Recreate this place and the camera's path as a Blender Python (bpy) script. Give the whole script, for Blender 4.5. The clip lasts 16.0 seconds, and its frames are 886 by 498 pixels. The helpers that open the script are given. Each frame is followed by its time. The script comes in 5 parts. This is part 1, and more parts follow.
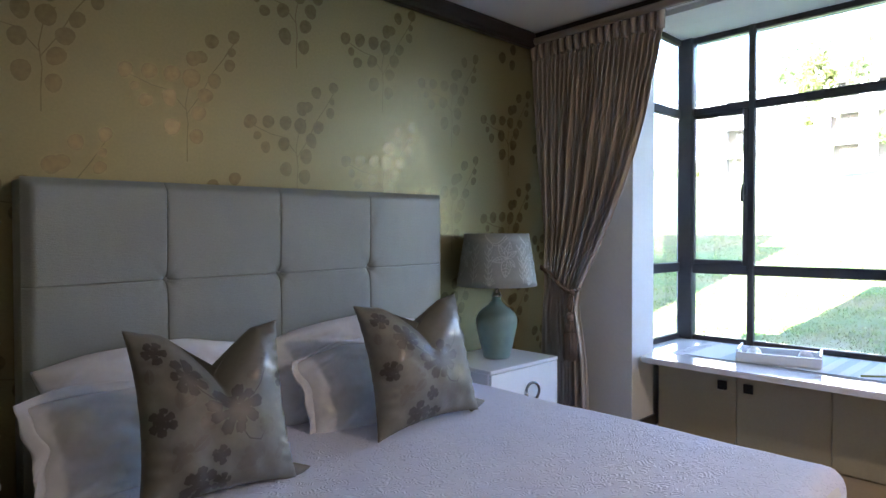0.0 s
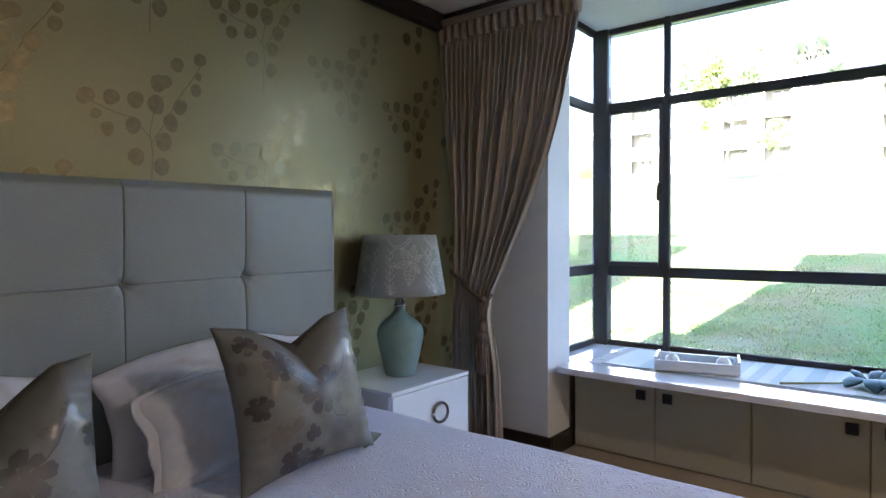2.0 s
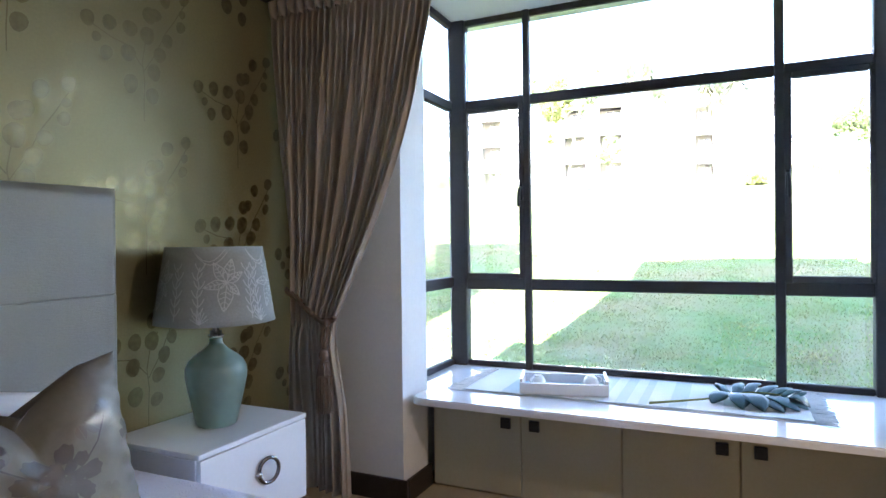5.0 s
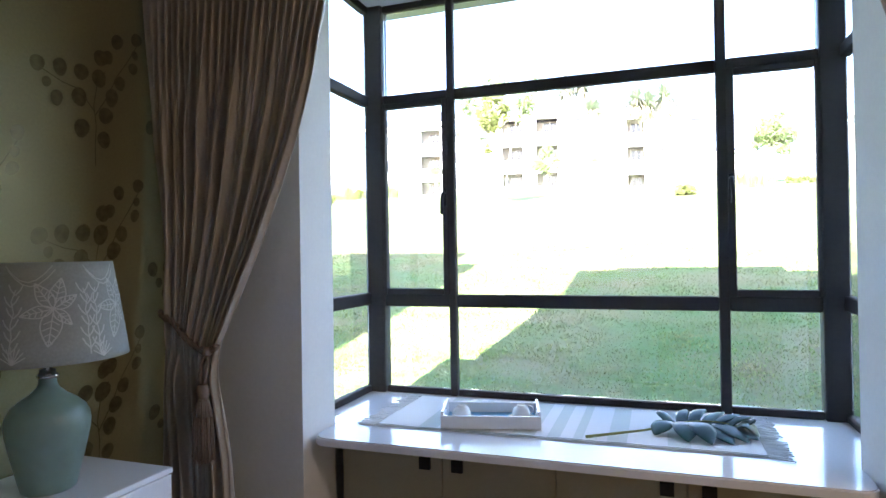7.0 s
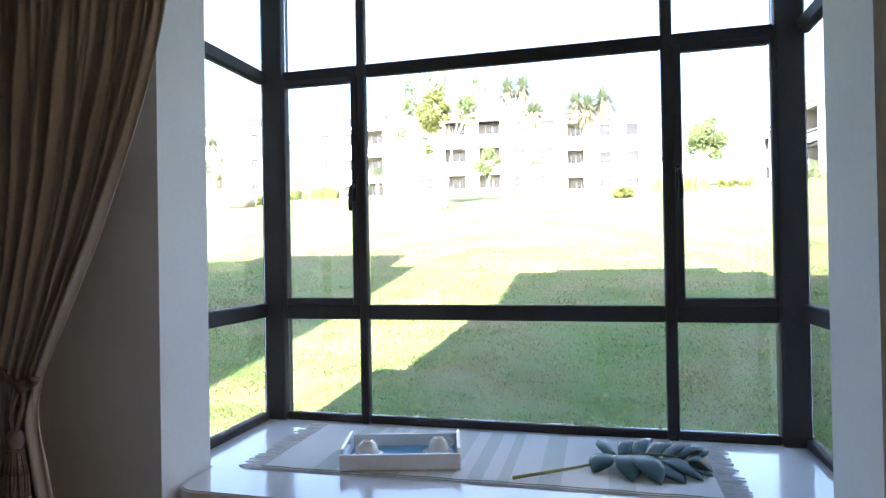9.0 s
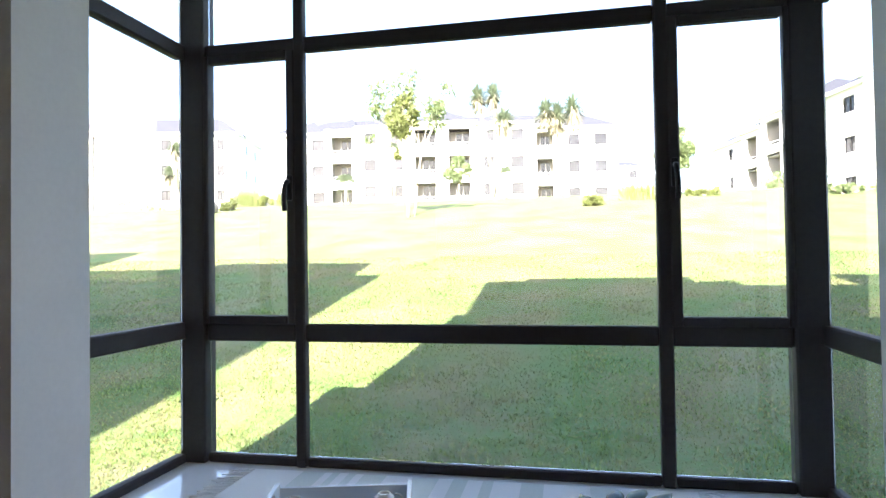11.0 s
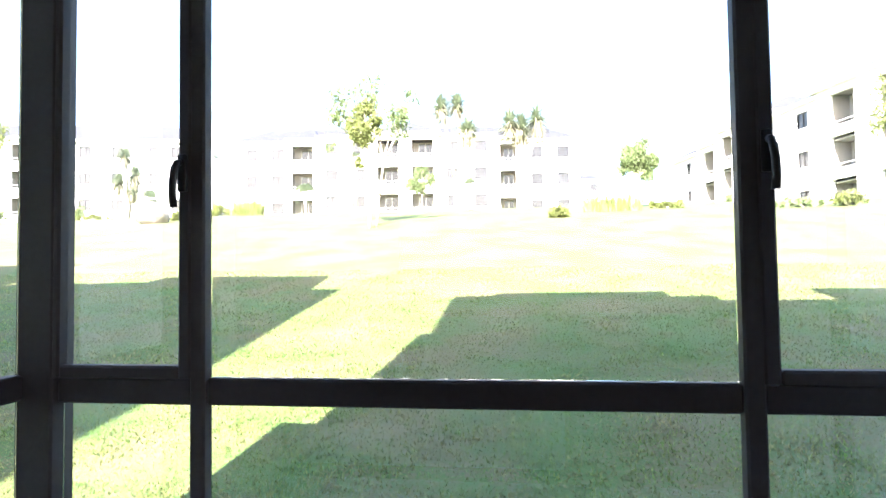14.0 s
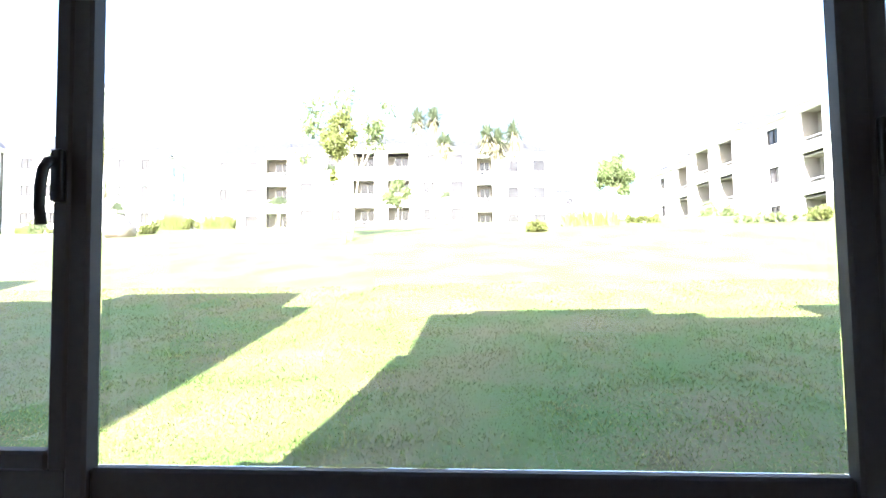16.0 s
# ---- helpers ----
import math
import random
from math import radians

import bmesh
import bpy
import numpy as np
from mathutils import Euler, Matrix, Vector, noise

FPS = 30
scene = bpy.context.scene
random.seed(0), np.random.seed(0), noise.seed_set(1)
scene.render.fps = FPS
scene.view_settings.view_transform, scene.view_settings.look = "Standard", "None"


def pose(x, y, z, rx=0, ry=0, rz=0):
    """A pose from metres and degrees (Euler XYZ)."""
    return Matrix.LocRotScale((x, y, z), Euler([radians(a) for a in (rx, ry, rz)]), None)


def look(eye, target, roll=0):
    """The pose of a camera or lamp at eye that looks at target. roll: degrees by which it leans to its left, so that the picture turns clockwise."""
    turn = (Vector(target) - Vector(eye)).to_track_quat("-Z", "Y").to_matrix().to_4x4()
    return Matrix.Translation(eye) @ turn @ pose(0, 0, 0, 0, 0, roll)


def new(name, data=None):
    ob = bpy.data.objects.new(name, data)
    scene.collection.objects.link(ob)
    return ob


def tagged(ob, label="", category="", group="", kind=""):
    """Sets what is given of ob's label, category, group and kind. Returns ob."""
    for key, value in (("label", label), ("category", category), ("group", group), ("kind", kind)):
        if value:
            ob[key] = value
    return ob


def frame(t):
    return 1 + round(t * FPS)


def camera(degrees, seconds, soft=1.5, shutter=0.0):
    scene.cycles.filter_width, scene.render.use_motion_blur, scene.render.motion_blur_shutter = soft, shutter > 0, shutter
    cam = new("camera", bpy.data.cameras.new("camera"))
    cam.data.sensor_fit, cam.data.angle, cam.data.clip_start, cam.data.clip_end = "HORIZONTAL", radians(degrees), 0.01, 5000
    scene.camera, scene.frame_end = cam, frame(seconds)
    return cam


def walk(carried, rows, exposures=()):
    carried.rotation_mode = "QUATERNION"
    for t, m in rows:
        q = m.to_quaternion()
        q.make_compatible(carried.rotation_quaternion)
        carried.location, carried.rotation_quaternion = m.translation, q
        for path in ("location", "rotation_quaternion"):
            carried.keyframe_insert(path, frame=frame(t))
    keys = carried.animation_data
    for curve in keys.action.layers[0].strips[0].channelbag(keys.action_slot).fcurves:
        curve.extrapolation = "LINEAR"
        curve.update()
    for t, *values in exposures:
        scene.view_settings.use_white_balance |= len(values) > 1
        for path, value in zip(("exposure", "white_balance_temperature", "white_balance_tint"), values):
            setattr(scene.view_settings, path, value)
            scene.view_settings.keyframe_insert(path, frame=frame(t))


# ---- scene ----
cam = camera(72.0, 16.0)
PATH = [
    (0, (2.474, 1.22, 1.309), (3.857, 2.664, 1.27), -0.1),
    (0.5, (2.572, 1.281, 1.313), (4.001, 2.681, 1.274), -0.1),
    (1, (2.677, 1.36, 1.313), (4.154, 2.708, 1.274), -0.2),
    (1.5, (2.759, 1.408, 1.315), (4.285, 2.7, 1.278), -0.4),
    (2, (2.831, 1.442, 1.322), (4.398, 2.684, 1.28), -0.2),
    (2.5, (2.918, 1.497, 1.33), (4.53, 2.68, 1.289), -0.3),
    (3, (2.999, 1.563, 1.333), (4.66, 2.677, 1.294), -0.4),
    (3.5, (3.073, 1.62, 1.324), (4.78, 2.663, 1.29), -0.5),
    (4, (3.139, 1.649, 1.317), (4.887, 2.62, 1.29), -0.8),
    (4.5, (3.23, 1.667, 1.324), (5.009, 2.58, 1.296), -0.9),
    (4.7, (3.26, 1.673, 1.324), (5.053, 2.558, 1.302), -0.8),
    (7, (3.749, 1.729, 1.337), (5.635, 2.394, 1.352), -0.9),
    (7.5, (3.86, 1.73, 1.334), (5.762, 2.349, 1.351), -1.0),
    (8, (3.966, 1.734, 1.341), (5.882, 2.308, 1.358), -1.0),
    (8.5, (4.113, 1.744, 1.337), (6.043, 2.271, 1.352), -0.8),
    (9, (4.247, 1.729, 1.341), (6.186, 2.219, 1.359), -1.0),
    (9.2, (4.29, 1.724, 1.343), (6.23, 2.208, 1.359), -0.9),
    (11.5, (4.836, 1.802, 1.35), (6.801, 2.171, 1.403), -0.9),
    (12, (4.967, 1.835, 1.358), (6.936, 2.184, 1.419), -0.9),
    (12.5, (5.092, 1.863, 1.357), (7.063, 2.194, 1.424), -0.9),
    (13, (5.208, 1.883, 1.352), (7.183, 2.196, 1.421), -0.8),
    (13.5, (5.339, 1.924, 1.359), (7.316, 2.217, 1.434), -0.8),
    (14, (5.466, 1.949, 1.376), (7.445, 2.221, 1.455), -0.8),
    (14.5, (5.58, 1.972, 1.388), (7.562, 2.225, 1.478), -0.9),
    (15, (5.685, 1.999, 1.4), (7.669, 2.23, 1.501), -0.9),
    (15.5, (5.801, 2.018, 1.419), (7.787, 2.23, 1.53), -0.9),
    (16, (5.907, 2.024, 1.432), (7.893, 2.217, 1.555), -0.9),
]
walk(cam, [(t, look(eye, target, roll)) for t, eye, target, roll in PATH],
     exposures=((0, 4.47, 5550, 15), (2.0, 4.2, 5650, 15), (3.5, 4.3, 5700, 15), (4.6, 4.58, 5750, 15), (7.0, 4.03, 5900, 15), (9.2, 3.38, 6150, 14), (11.5, 3.13, 6350, 13), (16, 3.37, 6200, 13)))

# ---- sky and sun ----
SUN_ELEV, SUN_TURN = 36.0, -5.0       # the sun stands behind the building; shadows run towards +x, slightly to -y
world = bpy.data.worlds.new("sky")
scene.world = world
world.use_nodes = True
wn = world.node_tree
sky = wn.nodes.new("ShaderNodeTexSky")
sky.sky_type, sky.sun_disc = "NISHITA", False
sky.sun_elevation, sky.sun_rotation = radians(SUN_ELEV), radians(270 - SUN_TURN)
sky.air_density, sky.dust_density = 1.0, 2.0
wn.links.new(sky.outputs[0], wn.nodes["Background"].inputs[0])
wn.nodes["Background"].inputs[1].default_value = 0.115
sun = new("sun", bpy.data.lights.new("sun", "SUN"))
sun.data.energy, sun.data.angle, sun.data.color = 4.8, radians(0.5), (1.0, 0.95, 0.87)
shine = Vector((math.cos(radians(SUN_ELEV)) * math.cos(radians(SUN_TURN)), math.cos(radians(SUN_ELEV)) * math.sin(radians(SUN_TURN)), -math.sin(radians(SUN_ELEV))))
sun.matrix_world = Matrix.Translation((-30, 5, 40)) @ shine.to_track_quat("-Z", "Y").to_matrix().to_4x4()

# warm unseen lamps: one for a glow on the wallpaper, two added as fill
FILL_LIGHTS = ((2.9, 3.2, 0.003), (1.3, 1.3, 0.03), (4.7, -0.35, 2.2))
for lx, ly, watts in FILL_LIGHTS:
    spot = new("fill_lamp", bpy.data.lights.new("fill_lamp", "AREA"))
    spot.data.shape, spot.data.size, spot.data.energy, spot.data.color = "DISK", 0.14, watts, (1.0, 0.77, 0.54)
    spot.matrix_world = look((lx, ly, 2.676), (lx, ly + 0.001, 0))

# ---- materials ----


def material(name, colour, rough=0.6, metal=0.0, tone=0.12, grain=60.0, patch=2.5, bump=0.1, bump_scale=200.0, sheen=0.0, second=None, coords="Object", sharp=0.15):
    """Plain surface with variation at two scales and a fine relief."""
    m = bpy.data.materials.new(name)
    m.use_nodes = True
    n, l = m.node_tree.nodes, m.node_tree.links
    b = n["Principled BSDF"]
    tc = n.new("ShaderNodeTexCoord")
    big, small = n.new("ShaderNodeTexNoise"), n.new("ShaderNodeTexNoise")
    big.inputs["Scale"].default_value, small.inputs["Scale"].default_value = patch, grain
    big.inputs["Detail"].default_value, small.inputs["Detail"].default_value = 4, 3
    for t in (big, small):
        l.new(tc.outputs[coords], t.inputs["Vector"])
    mix = n.new("ShaderNodeMath")
    mix.operation = "ADD"
    l.new(big.outputs[0], mix.inputs[0])
    l.new(small.outputs[0], mix.inputs[1])
    ramp = n.new("ShaderNodeValToRGB")
    c = Vector(colour)
    dark = Vector(second) if second else c * (1 - tone)
    ramp.color_ramp.elements[0].position, ramp.color_ramp.elements[1].position = 0.5 - sharp, 0.5 + sharp
    ramp.color_ramp.elements[0].color = (*dark, 1)
    ramp.color_ramp.elements[1].color = (*(c if second else [min(1, v * (1 + tone * 0.6)) for v in c]), 1)
    half = n.new("ShaderNodeMath")
    half.operation = "MULTIPLY"
    half.inputs[1].default_value = 0.5
    l.new(mix.outputs[0], half.inputs[0])
    l.new(half.outputs[0], ramp.inputs[0])
    l.new(ramp.outputs[0], b.inputs["Base Color"])
    b.inputs["Roughness"].default_value, b.inputs["Metallic"].default_value = rough, metal
    if sheen:
        b.inputs["Sheen Weight"].default_value = sheen
    if bump:
        bn = n.new("ShaderNodeTexNoise")
        bn.inputs["Scale"].default_value = bump_scale
        l.new(tc.outputs[coords], bn.inputs["Vector"])
        bp = n.new("ShaderNodeBump")
        bp.inputs["Strength"].default_value, bp.inputs["Distance"].default_value = bump, 0.002
        l.new(bn.outputs[0], bp.inputs["Height"])
        l.new(bp.outputs[0], b.inputs["Normal"])
    return m


def foliage(name, colour, through_light, patch=1.2, second=None):
    """Thin leaves that let some light through."""
    m = material(name, colour, 0.55, tone=0.3, grain=5, patch=patch, bump=0, second=second)
    n, l = m.node_tree.nodes, m.node_tree.links
    b, out = n["Principled BSDF"], n["Material Output"]
    tl, mx = n.new("ShaderNodeBsdfTranslucent"), n.new("ShaderNodeMixShader")
    l.new(b.inputs["Base Color"].links[0].from_socket, tl.inputs[0])
    mx.inputs[0].default_value = through_light
    l.new(b.outputs[0], mx.inputs[1])
    l.new(tl.outputs[0], mx.inputs[2])
    l.new(mx.outputs[0], out.inputs[0])
    return m


def embossed(m, scale, strength, distance):
    """Adds a raised scroll relief, like matelasse weaving, to a cloth."""
    n, l = m.node_tree.nodes, m.node_tree.links
    tc = n.new("ShaderNodeTexCoord")
    warp, vor, wave, bp = n.new("ShaderNodeTexNoise"), n.new("ShaderNodeTexVoronoi"), n.new("ShaderNodeMath"), n.new("ShaderNodeBump")
    warp.inputs["Scale"].default_value = 9
    add = n.new("ShaderNodeMixRGB")
    add.blend_type, add.inputs[0].default_value = "ADD", 0.06
    l.new(tc.outputs["Object"], warp.inputs["Vector"])
    l.new(tc.outputs["Object"], add.inputs[1])
    l.new(warp.outputs["Color"], add.inputs[2])
    vor.inputs["Scale"].default_value = scale
    l.new(add.outputs[0], vor.inputs["Vector"])
    mul = n.new("ShaderNodeMath")
    mul.operation, mul.inputs[1].default_value = "MULTIPLY", 26
    l.new(vor.outputs["Distance"], mul.inputs[0])
    wave.operation = "SINE"
    l.new(mul.outputs[0], wave.inputs[0])
    mask, cut = n.new("ShaderNodeTexNoise"), n.new("ShaderNodeMath")
    mask.inputs["Scale"].default_value = scale * 1.7
    l.new(tc.outputs["Object"], mask.inputs["Vector"])
    cut.operation = "GREATER_THAN"
    cut.inputs[1].default_value = 0.5
    l.new(mask.outputs[0], cut.inputs[0])
    both = n.new("ShaderNodeMath")
    both.operation = "MULTIPLY"
    l.new(wave.outputs[0], both.inputs[0])
    l.new(cut.outputs[0], both.inputs[1])
    bp.inputs["Strength"].default_value, bp.inputs["Distance"].default_value = strength, distance
    l.new(both.outputs[0], bp.inputs["Height"])
    old = n["Principled BSDF"].inputs["Normal"].links[0].from_socket
    l.new(old, bp.inputs["Normal"])
    l.new(bp.outputs[0], n["Principled BSDF"].inputs["Normal"])
    return m


def uneven(m, low, high):
    """Gives every loose piece of a mesh a brightness of its own."""
    n, l = m.node_tree.nodes, m.node_tree.links
    geo, span, mul = n.new("ShaderNodeNewGeometry"), n.new("ShaderNodeMapRange"), n.new("ShaderNodeMixRGB")
    span.inputs["To Min"].default_value, span.inputs["To Max"].default_value = low, high
    l.new(geo.outputs["Random Per Island"], span.inputs["Value"])
    mul.blend_type, mul.inputs[0].default_value = "MULTIPLY", 1.0
    colour = n["Principled BSDF"].inputs["Base Color"].links[0].from_socket
    users = [k.to_socket for k in colour.links]
    l.new(colour, mul.inputs[1])
    l.new(span.outputs[0], mul.inputs[2])
    for s in users:
        l.new(mul.outputs[0], s)


def glass(name, tint=(1, 1, 1), rough=0.0):
    m = bpy.data.materials.new(name)
    m.use_nodes = True
    b = m.node_tree.nodes["Principled BSDF"]
    b.inputs["Base Color"].default_value = (*tint, 1)
    b.inputs["Roughness"].default_value, b.inputs["Transmission Weight"].default_value, b.inputs["IOR"].default_value = rough, 1.0, 1.45
    return m


M = {
    "plaster": material("white_plaster", (0.72, 0.72, 0.71), 0.8, tone=0.04, bump=0.15),
    "ceiling": material("ceiling_paint", (0.74, 0.74, 0.73), 0.85, tone=0.03),
    "paper": material("gold_green_wallpaper", (0.275, 0.248, 0.125), 0.47, 0.42, tone=0.10, grain=90, patch=1.5, bump=0.12, bump_scale=350),
    "print": material("metallic_leaf_print", (0.180, 0.147, 0.072), 0.35, 0.62, tone=0.28, grain=40, bump=0.15),
    "floor": material("beige_floor", (0.40, 0.33, 0.23), 0.55, tone=0.08, bump=0.2, bump_scale=500),
    "dark": material("dark_brown_wood", (0.022, 0.016, 0.014), 0.4, tone=0.3, grain=30),
    "frame": material("dark_bronze_aluminium", (0.036, 0.031, 0.031), 0.6, 0.0, tone=0.15, bump=0.05),
    "stone": material("white_quartz", (0.80, 0.80, 0.82), 0.12, tone=0.03, bump=0),
    "cabinet": material("taupe_lacquer", (0.43, 0.385, 0.26), 0.45, tone=0.05, bump=0.05),
    "headboard": material("grey_blue_leatherette", (0.262, 0.283, 0.272), 0.36, tone=0.07, grain=150, bump=0.35, bump_scale=260),
    "linen": material("white_cotton", (0.68, 0.69, 0.75), 0.85, tone=0.04, bump=0.25, bump_scale=400, sheen=0.2),
    "spread": material("white_bedspread", (0.71, 0.735, 0.91), 0.8, tone=0.04, bump=0.3, bump_scale=300, sheen=0.2),
    "satin": material("taupe_satin", (0.178, 0.172, 0.150), 0.56, 0.08, tone=0.10, grain=60, patch=4, bump=0.2, bump_scale=400),
    "curtain": material("beige_curtain_satin", (0.385, 0.322, 0.258), 0.46, 0.08, tone=0.10, grain=100, bump=0.2, bump_scale=400, sheen=0.3),
    "white": material("white_lacquer", (0.78, 0.81, 0.85), 0.25, tone=0.03, bump=0),
    "shade": material("grey_lampshade_fabric", (0.315, 0.34, 0.325), 0.8, tone=0.12, grain=120, bump=0.25, bump_scale=500),
    "lawn": material("lawn_ground", (0.066, 0.130, 0.022), 0.9, grain=30, patch=0.9, bump=0.8, bump_scale=70, second=(0.150, 0.128, 0.055), sharp=0.07),
    "wall_out": material("white_render", (0.72, 0.71, 0.70), 0.85, tone=0.05),
    "roof": material("slate_grey_roof", (0.042, 0.042, 0.052), 0.75, tone=0.2, grain=3),
}
embossed(M["spread"], 24, 0.5, 0.003)


def crackled(m, streak, grain, strength):
    """Fine stretched grain and upright bands of different gloss, as on pressed leatherette."""
    n, l = m.node_tree.nodes, m.node_tree.links
    tc, b = n.new("ShaderNodeTexCoord"), n["Principled BSDF"]
    maps = []
    for size in (streak, grain):
        mp = n.new("ShaderNodeMapping")
        mp.inputs["Scale"].default_value = size
        l.new(tc.outputs["Object"], mp.inputs["Vector"])
        tx = n.new("ShaderNodeTexNoise")
        tx.inputs["Scale"].default_value, tx.inputs["Detail"].default_value = 1.0, 2
        l.new(mp.outputs[0], tx.inputs["Vector"])
        maps.append(tx)
    span = n.new("ShaderNodeMapRange")
    span.inputs["From Min"].default_value, span.inputs["From Max"].default_value = 0.35, 0.65
    span.inputs["To Min"].default_value, span.inputs["To Max"].default_value = 0.34, 0.48
    l.new(maps[0].outputs[0], span.inputs["Value"])
    l.new(span.outputs[0], b.inputs["Roughness"])
    bp = n.new("ShaderNodeBump")
    bp.inputs["Strength"].default_value, bp.inputs["Distance"].default_value = strength, 0.002
    l.new(maps[1].outputs[0], bp.inputs["Height"])
    l.new(b.inputs["Normal"].links[0].from_socket, bp.inputs["Normal"])
    l.new(bp.outputs[0], b.inputs["Normal"])


crackled(M["headboard"], (7, 1, 0.4), (50, 50, 230), 0.5)
crackled(M["curtain"], (14, 14, 0.6), (300, 300, 40), 0.12)
M["pane"] = glass("window_glass")
M.update({
    "leaf": foliage("tree_leaves", (0.19, 0.24, 0.10), 0.45),
    "leaf_yellow": foliage("yellow_green_leaves", (0.185, 0.21, 0.065), 0.45),
    "yucca": foliage("yucca_blades", (0.19, 0.23, 0.14), 0.45),
    "thatch": material("dry_yucca_leaves", (0.25, 0.23, 0.15), 0.8, tone=0.3, grain=5, bump=0),
    "bark": material("pale_bark", (0.36, 0.31, 0.25), 0.9, tone=0.25, grain=12, bump=0.5, bump_scale=30),
    "rock": material("pale_boulder", (0.24, 0.21, 0.18), 0.9, tone=0.25, grain=6, bump=0.6, bump_scale=12),
    "blade": foliage("grass_blades", (0.145, 0.245, 0.05), 0.6, patch=2.0, second=(0.30, 0.255, 0.12)),
    "chrome": material("polished_chrome", (0.62, 0.62, 0.63), 0.15, 1.0, tone=0.05, bump=0),
    "bottle": material("frosted_blue_green_glass", (0.36, 0.53, 0.50), 0.28, tone=0.10, grain=25, patch=6, bump=0.05),
    "thread": material("white_embroidery", (0.50, 0.52, 0.51), 0.6, tone=0.06, bump=0.2),
    "gunmetal": material("dark_polished_metal", (0.20, 0.20, 0.21), 0.18, 1.0, tone=0.1, bump=0),
    "curtained": material("curtained_window_glass", (0.034, 0.034, 0.038), 0.1, tone=0.5, grain=0.9, patch=0.5, bump=0),
    "motif": material("dark_taupe_damask", (0.082, 0.076, 0.070), 0.45, 0.2, tone=0.2, grain=30, bump=0.1),
    "motif_pale": material("silver_damask", (0.165, 0.15, 0.132), 0.36, 0.35, tone=0.15, grain=30, bump=0.1),
    "cord": material("taupe_cord", (0.20, 0.145, 0.11), 0.7, tone=0.2, grain=90, bump=0.6, bump_scale=250),
    "cloth": material("cream_runner_cotton", (0.83, 0.83, 0.83), 0.9, tone=0.03, grain=150, bump=0.4, bump_scale=400),
    "cloth_green": material("sage_runner_cotton", (0.66, 0.70, 0.67), 0.9, tone=0.06, grain=150, bump=0.4, bump_scale=400),
    "tray_blue": material("blue_tray_liner", (0.12, 0.38, 0.58), 0.3, tone=0.1, grain=20, bump=0),
    "china": material("white_china", (0.80, 0.79, 0.77), 0.12, tone=0.02, bump=0),
    "monstera": material("blue_green_leaf", (0.011, 0.058, 0.048), 0.45, tone=0.3, grain=15, patch=5, bump=0.1, bump_scale=60),
    "stem": material("yellow_green_stem", (0.25, 0.27, 0.07), 0.5, tone=0.15, grain=20, bump=0),
    "black": material("black_metal", (0.012, 0.012, 0.013), 0.35, 0.4, tone=0.1, bump=0),
    "glass_dark": material("dark_window_glass", (0.018, 0.019, 0.022), 0.08, tone=0.2, grain=0.6, bump=0),
    # recess walls darker than the facade render: balcony shade put into the colour
    "shadow_wall": material("shaded_cream_balcony", (0.30, 0.28, 0.25), 0.85, tone=0.08),
})

M["frame"].node_tree.nodes["Principled BSDF"].inputs["Specular IOR Level"].default_value = 0.4
M["bottle"].node_tree.nodes["Principled BSDF"].inputs["Transmission Weight"].default_value = 0.55
uneven(M["blade"], 0.5, 1.5)

# ---- building helpers ----
ORIGIN = {}


def thing(name, at, label, category, group="", kind=""):
    ob = new(name)
    ob.location = at
    ob.empty_display_size = 0.1
    ORIGIN[ob.name] = Vector(at)
    return tagged(ob, label, category, group, kind)


def finish(ob, mats, smooth=False):
    for m in (mats if isinstance(mats, (list, tuple)) else [mats]):
        ob.data.materials.append(m)
    if smooth:
        ob.data.shade_smooth()
    return ob


def part(name, bm, mat, parent, label="", smooth=False):
    """One bmesh, in world coordinates, as one mesh object under a thing or a part."""
    o = ORIGIN[parent.name]
    bmesh.ops.translate(bm, verts=bm.verts, vec=-o)
    me = bpy.data.meshes.new(name)
    bm.to_mesh(me)
    bm.free()
    ob = new(name, me)
    ob.parent = parent
    ORIGIN[ob.name] = o
    finish(ob, mat, smooth)
    return tagged(ob, label)


def solid(name, bm, mat, label, category, group="", kind="", smooth=False, at=None):
    """One bmesh, in world coordinates, as a top-level mesh with its origin at its base."""
    if at is None:
        vs = [v.co for v in bm.verts]
        at = Vector([(min(c[i] for c in vs) + max(c[i] for c in vs)) / 2 for i in (0, 1)] + [min(c[2] for c in vs)])
    at = Vector(at)
    bmesh.ops.translate(bm, verts=bm.verts, vec=-at)
    me = bpy.data.meshes.new(name)
    bm.to_mesh(me)
    bm.free()
    ob = new(name, me)
    ob.location = at
    ORIGIN[ob.name] = at
    finish(ob, mat, smooth)
    return tagged(ob, label, category, group, kind)


def box(bm, lo, hi, bevel=0.0, segments=2):
    """An axis-aligned box with rounded edges, added to bm."""
    lo, hi = Vector(lo), Vector(hi)
    g = bmesh.ops.create_cube(bm, size=1, matrix=Matrix.Translation((lo + hi) / 2) @ Matrix.Diagonal((*(hi - lo), 1)))
    if bevel:
        edges = list({e for v in g["verts"] for e in v.link_edges})
        bmesh.ops.bevel(bm, geom=edges, offset=bevel, segments=segments, profile=0.5, affect="EDGES")
    return bm


def boxed(*args, **kw):
    return box(bmesh.new(), *args, **kw)


def tube(bm, a, b, r0, r1=None, sides=10):
    a, b = Vector(a), Vector(b)
    m = Matrix.Translation((a + b) / 2) @ (b - a).to_track_quat("Z", "Y").to_matrix().to_4x4()
    bmesh.ops.create_cone(bm, cap_ends=True, segments=sides, radius1=r0, radius2=r0 if r1 is None else r1, depth=(b - a).length, matrix=m)
    return bm


